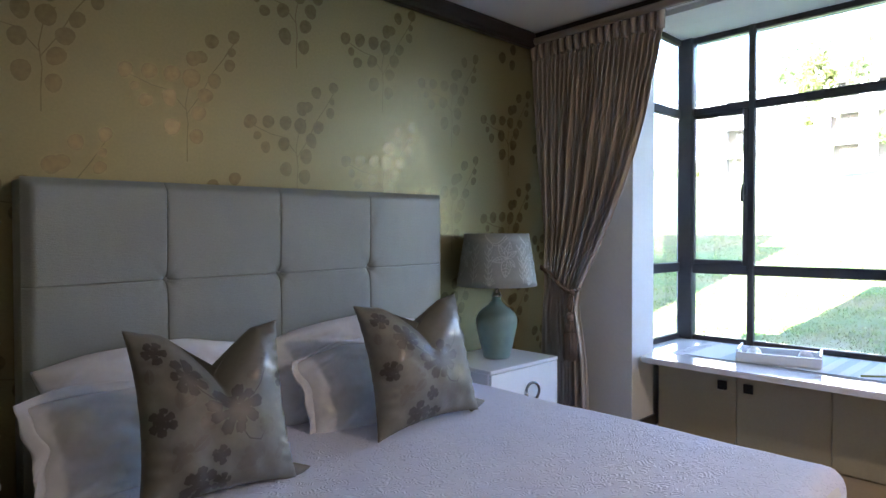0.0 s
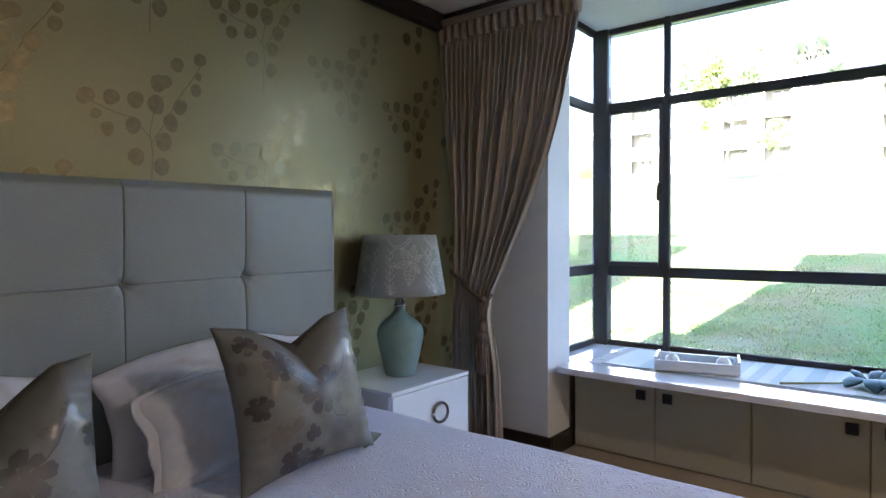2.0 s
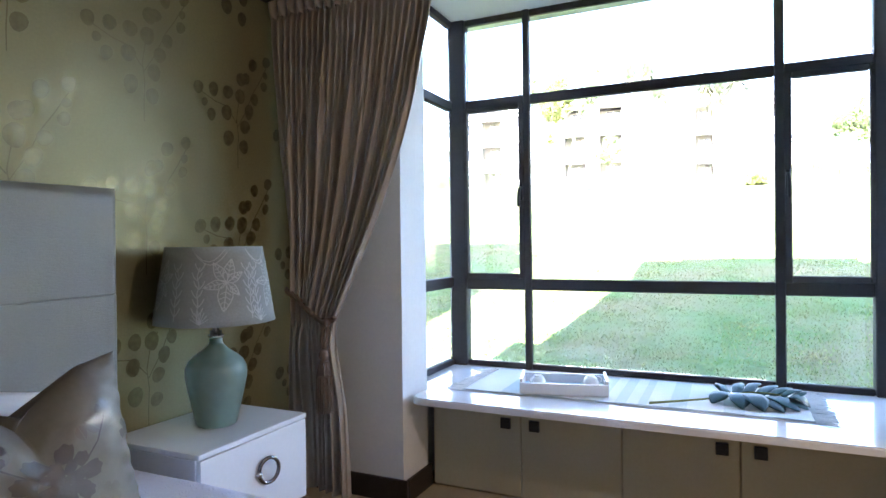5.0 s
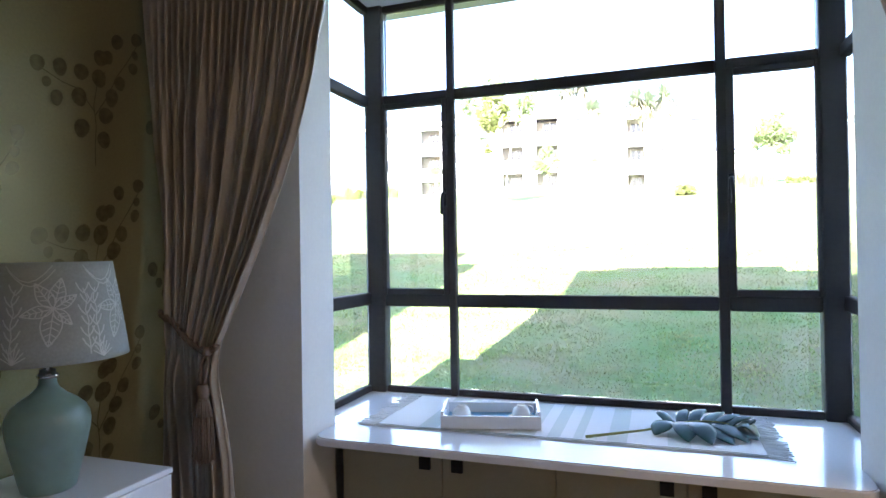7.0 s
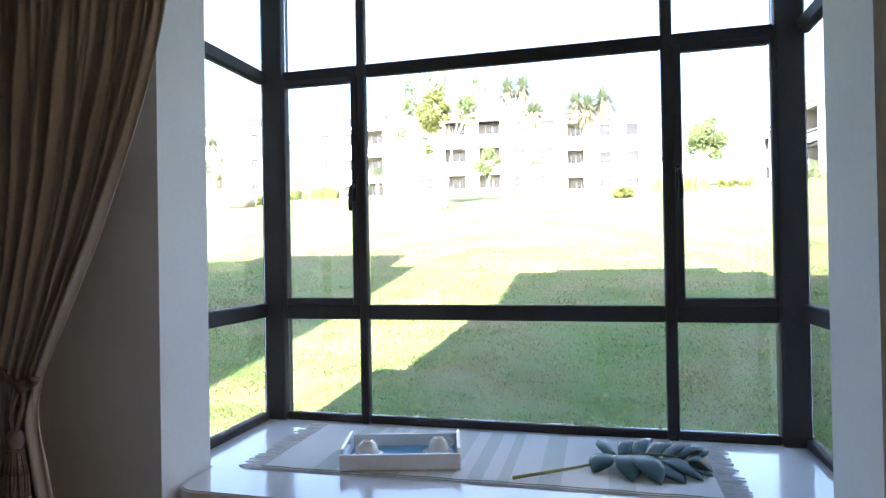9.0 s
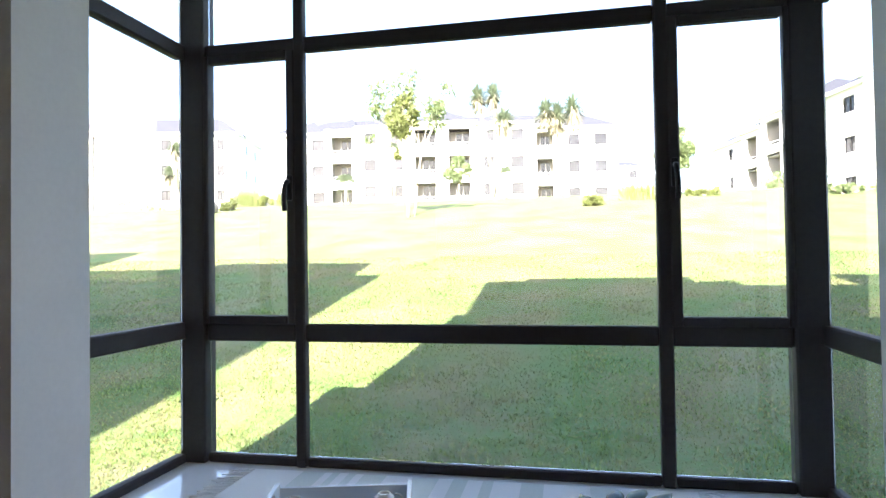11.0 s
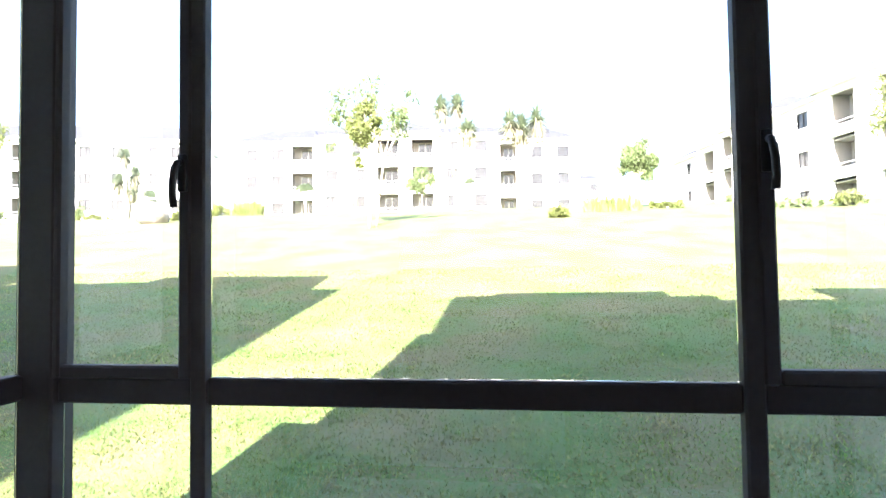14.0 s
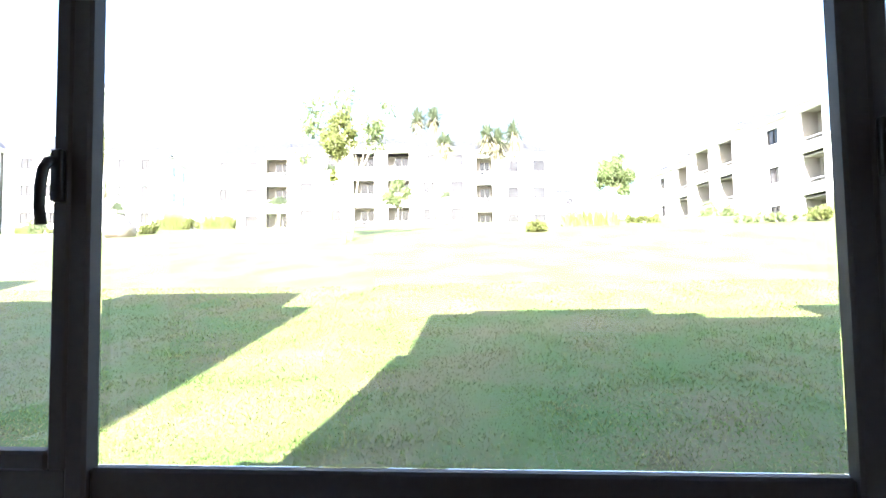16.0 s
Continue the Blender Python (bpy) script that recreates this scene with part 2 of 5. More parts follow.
def pipe(bm, pts, r, sides=8, closed=False, taper=1.0):
    """A round bar swept along points, in one piece."""
    pts = [Vector(p) for p in pts]
    n = len(pts)
    rings = []
    ref = Vector((0.31, 0.57, 0.76))
    for i, p in enumerate(pts):
        a, c = (pts[i - 1], pts[(i + 1) % n]) if closed else (pts[max(i - 1, 0)], pts[min(i + 1, n - 1)])
        d = (c - a).normalized()
        u = d.cross(ref).normalized()
        w = d.cross(u)
        rr = r * (1 + (taper - 1) * i / max(n - 1, 1))
        rings.append([bm.verts.new(p + (u * math.cos(2 * math.pi * k / sides) + w * math.sin(2 * math.pi * k / sides)) * rr) for k in range(sides)])
    pairs = list(zip(rings, rings[1:])) + ([(rings[-1], rings[0])] if closed else [])
    for a, c in pairs:
        for k in range(sides):
            bm.faces.new((a[k], a[(k + 1) % sides], c[(k + 1) % sides], c[k]))
    if not closed:
        bm.faces.new(rings[0][::-1])
        bm.faces.new(rings[-1])
    return bm


def lathe(bm, centre, profile, sides=32):
    """A turned shape from (radius, height) pairs."""
    rings = []
    for r, z in profile:
        rings.append([bm.verts.new((centre[0] + r * math.cos(2 * math.pi * i / sides), centre[1] + r * math.sin(2 * math.pi * i / sides), centre[2] + z)) for i in range(sides)])
    for a, b in zip(rings, rings[1:]):
        for i in range(sides):
            bm.faces.new((a[i], a[(i + 1) % sides], b[(i + 1) % sides], b[i]))
    return bm


def sheet(bm, fn, nu, nv, closed=False):
    """A grid surface of fn(u, v), u and v from 0 to 1."""
    g = [[bm.verts.new(fn(i / nu, j / nv)) for j in range(nv + 1)] for i in range(nu + 1)]
    for i in range(nu):
        for j in range(nv):
            bm.faces.new((g[i][j], g[i + 1][j], g[i + 1][j + 1], g[i][j + 1]))
    return bm


# ---- the room ----
X_WIN, Y_HEAD, Z_CEIL = 6.055, 3.845, 2.69
X_BACK, Y_NEAR = -0.4, -0.9
BAY_X, BAY_L, BAY_R, SILL = 7.02, 3.31, 0.935, 0.54
solid("floor", boxed((X_BACK - 0.2, Y_NEAR - 0.2, -0.12), (6.6, Y_HEAD + 0.2, 0.0)), M["floor"], "beige floor of the bedroom", "floor", kind="structure")
solid("ceiling", boxed((X_BACK - 0.2, Y_NEAR - 0.2, Z_CEIL), (6.31, Y_HEAD + 0.2, Z_CEIL + 0.15)), M["ceiling"], "plain white ceiling", "ceiling", kind="structure")
wall_head = solid("wall_north", boxed((X_BACK, Y_HEAD, 0), (6.31, Y_HEAD + 0.2, Z_CEIL)), M["paper"], "wall papered in pale gold with metallic leaf sprigs", "wall", kind="structure")
solid("wall_west", boxed((X_BACK - 0.2, Y_NEAR, 0), (X_BACK, Y_HEAD, Z_CEIL)), M["plaster"], "plain painted wall", "wall", kind="structure")
solid("wall_south", boxed((X_BACK, Y_NEAR - 0.2, 0), (6.31, Y_NEAR, Z_CEIL)), M["plaster"], "plain painted wall", "wall", kind="structure")


def pier(corners):
    """An upright prism from floor to ceiling over four plan corners."""
    bm = bmesh.new()
    rings = [[bm.verts.new((x, y, z)) for x, y in corners] for z in (0, Z_CEIL)]
    bm.faces.new(rings[0][::-1])
    bm.faces.new(rings[1])
    for k in range(4):
        bm.faces.new((rings[0][k], rings[0][(k + 1) % 4], rings[1][(k + 1) % 4], rings[1][k]))
    bmesh.ops.recalc_face_normals(bm, faces=bm.faces)
    return bm


solid("wall_east", pier(((X_WIN, 3.203), (6.31, 3.19), (6.31, Y_HEAD), (X_WIN, Y_HEAD))), M["plaster"], "white plastered pier beside the bay window", "wall", kind="structure")
solid("wall_east", pier(((X_WIN, Y_NEAR), (6.31, Y_NEAR), (6.31, 1.055), (X_WIN, 1.022))), M["plaster"], "white plastered pier beside the bay window", "wall", kind="structure")
solid("ceiling", boxed((6.312, BAY_R - 0.09, 2.785), (7.2, BAY_L + 0.09, 2.93)), M["ceiling"], "white soffit of the bay window", "ceiling", kind="structure")
solid("wall_east", boxed((X_WIN, 1.057, 2.655), (6.31, 3.188, Z_CEIL - 0.002)), M["plaster"], "white beam over the bay opening", "wall", kind="structure")

# outer wall under the bay
b = bmesh.new()
box(b, (6.96, BAY_R - 0.05, -0.6), (7.08, BAY_L + 0.05, SILL - 0.036))
box(b, (6.312, BAY_L - 0.05, -0.6), (6.958, BAY_L + 0.07, SILL - 0.036))
box(b, (6.312, BAY_R - 0.07, -0.6), (6.958, BAY_R + 0.05, SILL - 0.036))
solid("wall_bay", b, M["plaster"], "low outer wall under the bay window", "wall", kind="structure")

# dark cornice and skirting
b = bmesh.new()
box(b, (X_BACK, Y_HEAD - 0.075, Z_CEIL - 0.11), (5.80, Y_HEAD, Z_CEIL), 0.025)
solid("trim", b, M["dark"], "dark stained timber cornice", "cornice", kind="structure")
solid("trim", boxed((5.80, Y_NEAR, Z_CEIL - 0.06), (5.88, Y_HEAD, Z_CEIL), 0.012), M["dark"], "dark stained timber cornice", "cornice", kind="structure")
solid("baseboard", boxed((X_BACK, Y_HEAD - 0.018, 0), (X_WIN - 0.02, Y_HEAD, 0.12), 0.004), M["dark"], "dark brown timber skirting", "skirting", kind="structure")
solid("baseboard", boxed((X_WIN - 0.018, 3.174, 0), (X_WIN, Y_HEAD - 0.02, 0.12), 0.004), M["dark"], "dark brown timber skirting", "skirting", kind="structure")
solid("baseboard", boxed((X_WIN + 0.002, 3.172, 0), (6.33, 3.189, 0.12), 0.004), M["dark"], "dark brown timber skirting", "skirting", kind="structure")

# ---- bay window ----
window = thing("window_1", (BAY_X, 2.12, SILL), "dark bronze aluminium bay window with clear panes", "window", kind="structure")
FX0, FX1 = 6.985, 7.019            # depth of the front frame
Z_BOT, Z_MID0, Z_MID1, Z_TOP0, Z_TOP1, Z_END = 0.577, 1.046, 1.115, 2.2, 2.262, 2.745


def bar(lo, hi, name="window_frame"):
    return part(name, boxed(lo, hi, 0.006, 1), M["frame"], window)


def pane(lo, hi):
    p = part("pane", boxed(lo, hi), M["pane"], window)
    p.visible_shadow = False
    return p


# corner posts and mullions of the front
bar((6.965, 3.228, SILL), (7.055, 3.345, 2.79))
bar((6.965, 0.90, SILL), (7.055, 1.015, 2.79))
for y0, y1 in ((2.793, 2.835), (1.405, 1.453)):
    bar((FX0 - 0.012, y0, SILL), (FX1, y1, 2.79))
for y0, y1, opens in ((2.835, 3.228, 1), (1.453, 2.793, 0), (1.015, 1.405, 1)):
    bar((FX0, y0, SILL), (FX1, y1, Z_BOT))
    bar((FX0, y0, Z_MID0 - 0.010), (FX1, y1, Z_MID1 - 0.008))
    bar((FX0, y0, Z_TOP0), (FX1, y1, Z_TOP1))
    bar((FX0, y0, Z_END), (FX1, y1, 2.79))
    for z0, z1 in ((Z_BOT, Z_MID0 - 0.010), (Z_MID1 - 0.008, Z_TOP0), (Z_TOP1, Z_END)):
        pane((7.010, y0 + 0.001, z0), (7.016, y1 - 0.001, z1))
    if opens:                      # the casement sash, proud of the fixed frame, with its cockspur handle
        s0, s1 = 6.968, 7.008
        hinge_left = y0 > 2
        w0, w1 = (0.03, 0.016) if hinge_left else (0.016, 0.032)
        bar((s0, y0 - 0.006, Z_MID1 - 0.01), (s1, y0 + w0, Z_TOP0 + 0.01), "sash_stile")
        bar((s0, y1 - w1, Z_MID1 - 0.01), (s1, y1 + 0.006, Z_TOP0 + 0.01), "sash_stile")
        bar((s0, y0 + w0, Z_MID1 - 0.01), (s1, y1 - w1, Z_MID1 + 0.026), "sash_rail")
        bar((s0, y0 + w0, Z_TOP0 - 0.024), (s1, y1 - w1, Z_TOP0 + 0.01), "sash_rail")
        hy = y0 + 0.012 if hinge_left else y1 - 0.012
        side = 1 if hinge_left else -1
        bm = bmesh.new()
        box(bm, (6.952, hy - 0.012, 1.60), (6.970, hy + 0.012, 1.70), 0.005)
        pts = [(6.945, hy, 1.675), (6.934, hy, 1.672), (6.925, hy + side * 0.002, 1.655), (6.921, hy + side * 0.004, 1.62), (6.922, hy + side * 0.005, 1.585), (6.926, hy + side * 0.004, 1.555)]
        pipe(bm, pts, 0.010, 10)
        part("handle", bm, M["black"], window, "black cockspur window handle", smooth=True)
# side lights of the bay
for ya, yb in ((BAY_L, BAY_L + 0.05), (BAY_R - 0.05, BAY_R)):
    bar((6.314, ya, SILL), (6.36, yb, 2.79))
    for z0, z1 in ((SILL, Z_BOT), (Z_MID0, Z_MID1), (Z_TOP0, Z_TOP1), (Z_END, 2.79)):
        bar((6.36, ya, z0), (6.965, yb, z1))
    for z0, z1 in ((Z_BOT, Z_MID0), (Z_MID1, Z_TOP0), (Z_TOP1, Z_END)):
        pane((6.361, ya + 0.02, z0), (6.964, ya + 0.026, z1))

# ---- bay seat: quartz top on cabinets ----
outline = [(6.313, BAY_R - 0.03), (7.03, BAY_R - 0.03), (7.03, BAY_L + 0.03), (6.313, BAY_L + 0.03), (6.313, 3.18)]
for i in range(7):                 # rounded front corners
    k = radians(90 + 15 * i)
    outline.append((6.14 + 0.06 * math.cos(k), 3.10 + 0.08 * math.sin(k)))
for i in range(7):
    k = radians(180 + 15 * i)
    outline.append((6.14 + 0.06 * math.cos(k), 1.13 + 0.08 * math.sin(k)))
outline.append((6.313, 1.05))
b = bmesh.new()
f = b.faces.new([b.verts.new((x, y, SILL - 0.034)) for x, y in outline])
ex = bmesh.ops.extrude_face_region(b, geom=[f])
bmesh.ops.translate(b, verts=[v for v in ex["geom"] if isinstance(v, bmesh.types.BMVert)], vec=(0, 0, 0.034))
bmesh.ops.recalc_face_normals(b, faces=b.faces)
rim = [e for e in b.edges if all(v.co.z > SILL - 0.001 for v in e.verts) and max(v.co.x for v in e.verts) < 6.3]
bmesh.ops.bevel(b, geom=rim, offset=0.006, segments=2, affect="EDGES")
solid("window_seat_top", b, M["stone"], "polished white quartz seat top in the bay", "worktop")
seams = [3.165, 2.66, 2.152, 1.637, 1.06]
for y1, y0 in zip(seams, seams[1:]):
    c = thing("seat_cabinet", (6.5, (y0 + y1) / 2, 0), "taupe lacquered cabinet under the window seat", "cabinet", "cabinets under the window seat")
    part("body", boxed((6.352, y0 + 0.001, 0.0), (6.94, y1 - 0.001, SILL - 0.041)), M["cabinet"], c)
    d = part("door", boxed((6.334, y0 + 0.003, 0.012), (6.351, y1 - 0.003, SILL - 0.05), 0.003), M["cabinet"], c)
    hy = {2.66: 2.742, 2.152: 2.588, 1.637: 1.712, 1.06: 1.556}[y0]
    part("handle", boxed((6.318, hy - 0.027, 0.362), (6.335, hy + 0.027, 0.418), 0.003), M["black"], d, "square black metal pull")

# ---- wallpaper print: metallic leaf sprigs in a half-drop repeat ----
SPRIG = ((-0.06, 0.14, 0.038), (0.05, 0.21, 0.036), (0.04, 0.11, 0.034), (-0.07, 0.26, 0.036), (0.08, 0.29, 0.036), (0.12, 0.36, 0.032), (0.02, 0.355, 0.04), (-0.06, 0.36, 0.036), (0.03, 0.44, 0.036), (0.062, 0.452, 0.03), (0.21, 0.57, 0.031), (0.2, 0.5, 0.02), (0.19, 0.44, 0.027), (0.11, 0.53, 0.032), (-0.15, 0.355, 0.034), (-0.24, 0.345, 0.033), (-0.205, 0.285, 0.022), (-0.165, 0.235, 0.029))
STEMS = (((0, 0), (0.0, 0.08), (0.005, 0.16), (-0.005, 0.24), (0.01, 0.32), (0.05, 0.39)), ((0.0, 0.2), (0.06, 0.29), (0.11, 0.39), (0.16, 0.46), (0.21, 0.54)), ((-0.005, 0.22), (-0.07, 0.29), (-0.14, 0.30), (-0.24, 0.335)))
rng = random.Random(4)
b = bmesh.new()


def flat_blob(bm, x, z, rx, rz, turn, y):
    ring = []
    for i in range(14):
        a = 2 * math.pi * i / 14
        k = 1 + 0.07 * math.sin(2 * a + turn) + 0.04 * math.sin(3 * a)
        u, w = rx * k * math.cos(a), rz * k * math.sin(a)
        ring.append(bm.verts.new((x + u * math.cos(turn) - w * math.sin(turn), y, z + u * math.sin(turn) + w * math.cos(turn))))
    bm.faces.new(ring)


def flat_line(bm, pts, width, y):
    left, right = [], []
    for i, p in enumerate(pts):
        q = Vector(pts[min(i + 1, len(pts) - 1)]) - Vector(pts[max(i - 1, 0)])
        n = Vector((-q.y, q.x)).normalized() * width
        left.append(bm.verts.new((p[0] + n.x, y, p[1] + n.y)))
        right.append(bm.verts.new((p[0] - n.x, y, p[1] - n.y)))
    for i in range(len(pts) - 1):
        bm.faces.new((left[i], left[i + 1], right[i + 1], right[i]))


for k in range(-7, 7):
    for n in range(-4, 4):
        bx, bz = 2.96 + 0.525 * k, 1.77 - 0.138 * k + 0.63 * n
        for x, z, r in SPRIG:
            if 0.15 < bz + z < Z_CEIL - 0.12 and X_BACK + 0.05 < bx + x < X_WIN - 0.06:
                flat_blob(b, bx + x, bz + z, r * rng.uniform(0.82, 0.98), r * rng.uniform(0.9, 1.08), rng.uniform(-0.6, 0.6), Y_HEAD - 0.0022 - 0.0004 * rng.random())
        for line in STEMS:
            pts = [(bx + x, bz + z) for x, z in line]
            if all(0.13 < z < Z_CEIL - 0.1 and X_BACK < x < X_WIN for x, z in pts):
                flat_line(b, pts, 0.0022, Y_HEAD - 0.0018)
bmesh.ops.recalc_face_normals(b, faces=b.faces)
for f in b.faces:
    if f.normal.y > 0:
        f.normal_flip()
tagged(part("leaf_print", b, M["print"], wall_head, "bronze and gold leaf sprigs printed on the wallpaper"), kind="stuff")

# ---- curtains on their rod ----
ROD_X, ROD_Z = 5.825, 2.60


def smooth_step(t):
    t = max(0.0, min(1.0, t))
    return t * t * (3 - 2 * t)


def lerp_table(table, t):
    return float(np.interp(t, [a for a, _ in table], [c for _, c in table]))


def crease(ph):
    """A fold with a broad round crest and a sharp valley."""
    return 2 * abs(math.sin(ph / 2)) ** 0.75 - 1


def curtain(sign, centre, label):
    """A tied-back curtain; sign 1 hangs at the +y side of the bay, -1 mirrors it about centre."""
    Y = (lambda y: y) if sign > 0 else (lambda y: 2 * centre - y)
    right = ((0.0, 2.87), (0.10, 2.91), (0.22, 2.98), (0.32, 3.05), (0.40, 3.12), (0.477, 3.20), (0.57, 3.31), (0.645, 3.405), (0.67, 3.41), (0.72, 3.40), (0.83, 3.37), (1.0, 3.36))
    left = ((0.0, 3.815), (0.3, 3.80), (0.5, 3.74), (0.645, 3.72), (0.75, 3.74), (1.0, 3.75))
    z0, z1 = ROD_Z + 0.005, 0.10

    def fn(u, v):
        z = z0 + (z1 - z0) * v
        yl, yr = lerp_table(left, v), lerp_table(right, v)
        # pleats at the heading run together into broad soft folds that gather at the tie
        uu = u + 0.010 * math.sin(9 * u + 3 * v)
        y = yl + (yr - yl) * uu
        drift = 1.6 * noise.noise((uu * 4, v * 1.1, 7)) + 0.8 * noise.noise((uu * 11, v * 1.6, 1))
        fine = 2 * math.pi * 25 * uu + 1.5 * drift
        broad = 2 * math.pi * 10.5 * uu + 2.4 * drift + 1.2 * math.sin(4.1 * uu + 0.6) + 0.7 * v
        low = 2 * math.pi * 6.2 * uu + 1.2 * math.sin(6 * uu + 2 * v) + 1.5 * drift
        k = smooth_step((v - 0.09) / 0.26)
        m = smooth_step((v - 0.63) / 0.08)
        gather = 1 - 0.45 * math.exp(-((v - 0.645) / 0.09) ** 2)
        a1 = 0.019 * smooth_step((v - 0.01) / 0.06) * crease(fine) * (1 - 0.72 * k)
        a2 = 0.031 * k * gather * crease(broad) * (0.75 + 0.7 * noise.noise((uu * 6, v * 1.3, 4)))
        a3 = 0.028 * crease(low) + 0.009 * crease(2.3 * low + 4 * v)
        x = ROD_X - 0.01 + (a1 + a2) * (1 - m) + a3 * m
        x += 0.008 * noise.noise((u * 9, v * 6, 2.0))
        x -= 0.03 * math.exp(-((v - 0.66) / 0.16) ** 2) * (0.6 + 0.5 * u)
        x -= 0.020 * smooth_step((u - 0.78) / 0.2) * math.exp(-((v - 0.42) / 0.22) ** 2)
        x -= 0.035 * m * smooth_step((u - 0.55) / 0.45)
        return (x, Y(y), z)

    c = thing("curtain", (ROD_X, Y(3.4), 0.1), label, "curtain", "curtains of the bay window")
    bm = sheet(bmesh.new(), fn, 300, 90)
    if sign < 0:
        bmesh.ops.reverse_faces(bm, faces=bm.faces)
    cloth = part("drape", bm, M["curtain"], c, smooth=True)
    m = cloth.modifiers.new("thickness", "SOLIDIFY")
    m.thickness, m.offset = 0.004, 0
    # heading tape: flat padded pleats side by side below the pole
    jig = random.Random(17)
    for i in range(17):
        y, half = 3.795 - i * 0.0565, 0.020 + 0.004 * jig.random()
        hang, out = 0.098 + 0.014 * jig.random(), 0.034 + 0.008 * jig.random()

        def tab(a, t, y=y, half=half, hang=hang, out=out):
            p = 2 * a - 1
            bulge = (1 - abs(p) ** 3) * (0.65 + 0.35 * math.sin(math.pi * min(1, t * 1.05)))
            return (ROD_X - 0.012 - out * bulge, Y(y + half * p * (1 - 0.22 * t * t)), ROD_Z + 0.012 - hang * t - 0.004 * p * p)

        bm = sheet(bmesh.new(), tab, 10, 8)
        pleat = part("pleat", bm, M["curtain"], c, smooth=True)
        md = pleat.modifiers.new("thickness", "SOLIDIFY")
        md.thickness, md.offset = 0.003, 0
    # tie-back cord, in a sagging loop, and the tassel that hangs from its knot
    pts = []
    for i in range(33):
        k = i / 32
        yy = 3.745 - 0.35 * k
        zz = 1.105 - 0.155 * smooth_step(k * 1.22) + 0.03 * smooth_step((k - 0.80) / 0.2)
        xx = min(fn(max(0.0, min(1.0, (3.72 - yy) / 0.315 + d)), (z0 - zz) / (z0 - z1))[0] for d in (-0.06, -0.03, 0, 0.03, 0.06))
        pts.append(Vector((xx - 0.008, Y(yy), zz)))
    pts = [sum((pts[max(0, min(32, i + d))] for d in (-2, -1, 0, 1, 2)), Vector()) / 5 + Vector((-0.006, 0, 0)) for i in range(33)]
    for j in (0, 1):
        bm = pipe(bmesh.new(), [p + Vector((0.005 * math.cos(1.3 * i + 3.14 * j), 0, 0.009 * math.sin(1.3 * i + 3.14 * j))) for i, p in enumerate(pts)], 0.0085)
        part("tie_back", bm, M["cord"], c, "twisted taupe tie-back cord", smooth=True)
    bm = bmesh.new()
    end = pts[27] + Vector((-0.012, 0, 0))
    bmesh.ops.create_icosphere(bm, subdivisions=2, radius=0.021, matrix=Matrix.Translation(end))
    top = end + Vector((-0.03, Y(3.38) - Y(3.385), -0.135))
    for s in (-1, 1):              # the two legs of the knotted cord
        pipe(bm, [end, end + Vector((-0.012, s * 0.016, -0.045)), end + Vector((-0.024, s * 0.014, -0.09)), top], 0.0075)
    lathe(bm, top, [(0.0, 0.012), (0.018, 0.008), (0.025, -0.008), (0.026, -0.028), (0.019, -0.040), (0.019, -0.046), (0.024, -0.052), (0.0, -0.055)], 18)
    for i in range(70):
        a = 2.399 * i
        r = math.sqrt((i + 1) / 70)
        p = top + Vector((0.019 * r * math.cos(a), 0.019 * r * math.sin(a), -0.045))
        q = top + Vector((0.036 * r * math.cos(a), 0.046 * r * math.sin(a), -0.285 - 0.012 * math.sin(7 * i)))
        tube(bm, p, p + (q - p) * 0.3 + Vector((0.008 * r * math.cos(a), 0.010 * r * math.sin(a), 0)), 0.0035, 0.004, 5)
        tube(bm, p + (q - p) * 0.3 + Vector((0.008 * r * math.cos(a), 0.010 * r * math.sin(a), 0)), q, 0.004, 0.004, 5)
    part("tassel", bm, M["cord"], c, "taupe fringed tassel", smooth=True)
    return c


curtain(1, 2.115, "beige satin curtain tied back with a tasselled cord")
curtain(-1, 2.05, "beige satin curtain tied back with a tasselled cord")
rod = thing("curtain_rod", (ROD_X, 2.115, ROD_Z), "beige painted curtain rod with metal end rings", "curtain rod")
part("pole", tube(bmesh.new(), (ROD_X - 0.045, 0.40, ROD_Z + 0.022), (ROD_X - 0.045, 3.83, ROD_Z + 0.022), 0.022, sides=20), M["curtain"], rod, smooth=True)
for y in (0.42, 3.812):
    bm = bmesh.new()
    tube(bm, (ROD_X - 0.045, y - 0.012, ROD_Z + 0.022), (ROD_X - 0.045, y + 0.012, ROD_Z + 0.022), 0.029, sides=20)
    part("end_ring", bm, M["chrome"], rod, "brushed metal end ring", smooth=True)
for y in (0.6, 2.1, 3.6):
    part("bracket", boxed((ROD_X - 0.03, y - 0.012, ROD_Z + 0.008), (X_WIN, y + 0.012, ROD_Z + 0.028), 0.004), M["dark"], rod)

# ---- unseen ceiling fittings for the added fill lamps ----
lens = material("frosted_lens", (0.8, 0.78, 0.72), 0.5, tone=0.02, bump=0)
for lx, ly, watts in FILL_LIGHTS:
    d = thing("unseen_ceiling_light", (lx, ly, Z_CEIL - 0.012), "unseen white recessed round ceiling light for the room's warm fill", "ceiling light", "recessed ceiling lights")
    part("trim_ring", lathe(bmesh.new(), (lx, ly, Z_CEIL - 0.012), [(0.078, 0.012), (0.080, 0.0), (0.098, 0.002), (0.102, 0.011)], 32), M["white"], d, smooth=True)
    part("lens", tube(bmesh.new(), (lx, ly, Z_CEIL - 0.006), (lx, ly, Z_CEIL - 0.001), 0.077, sides=32), lens, d)

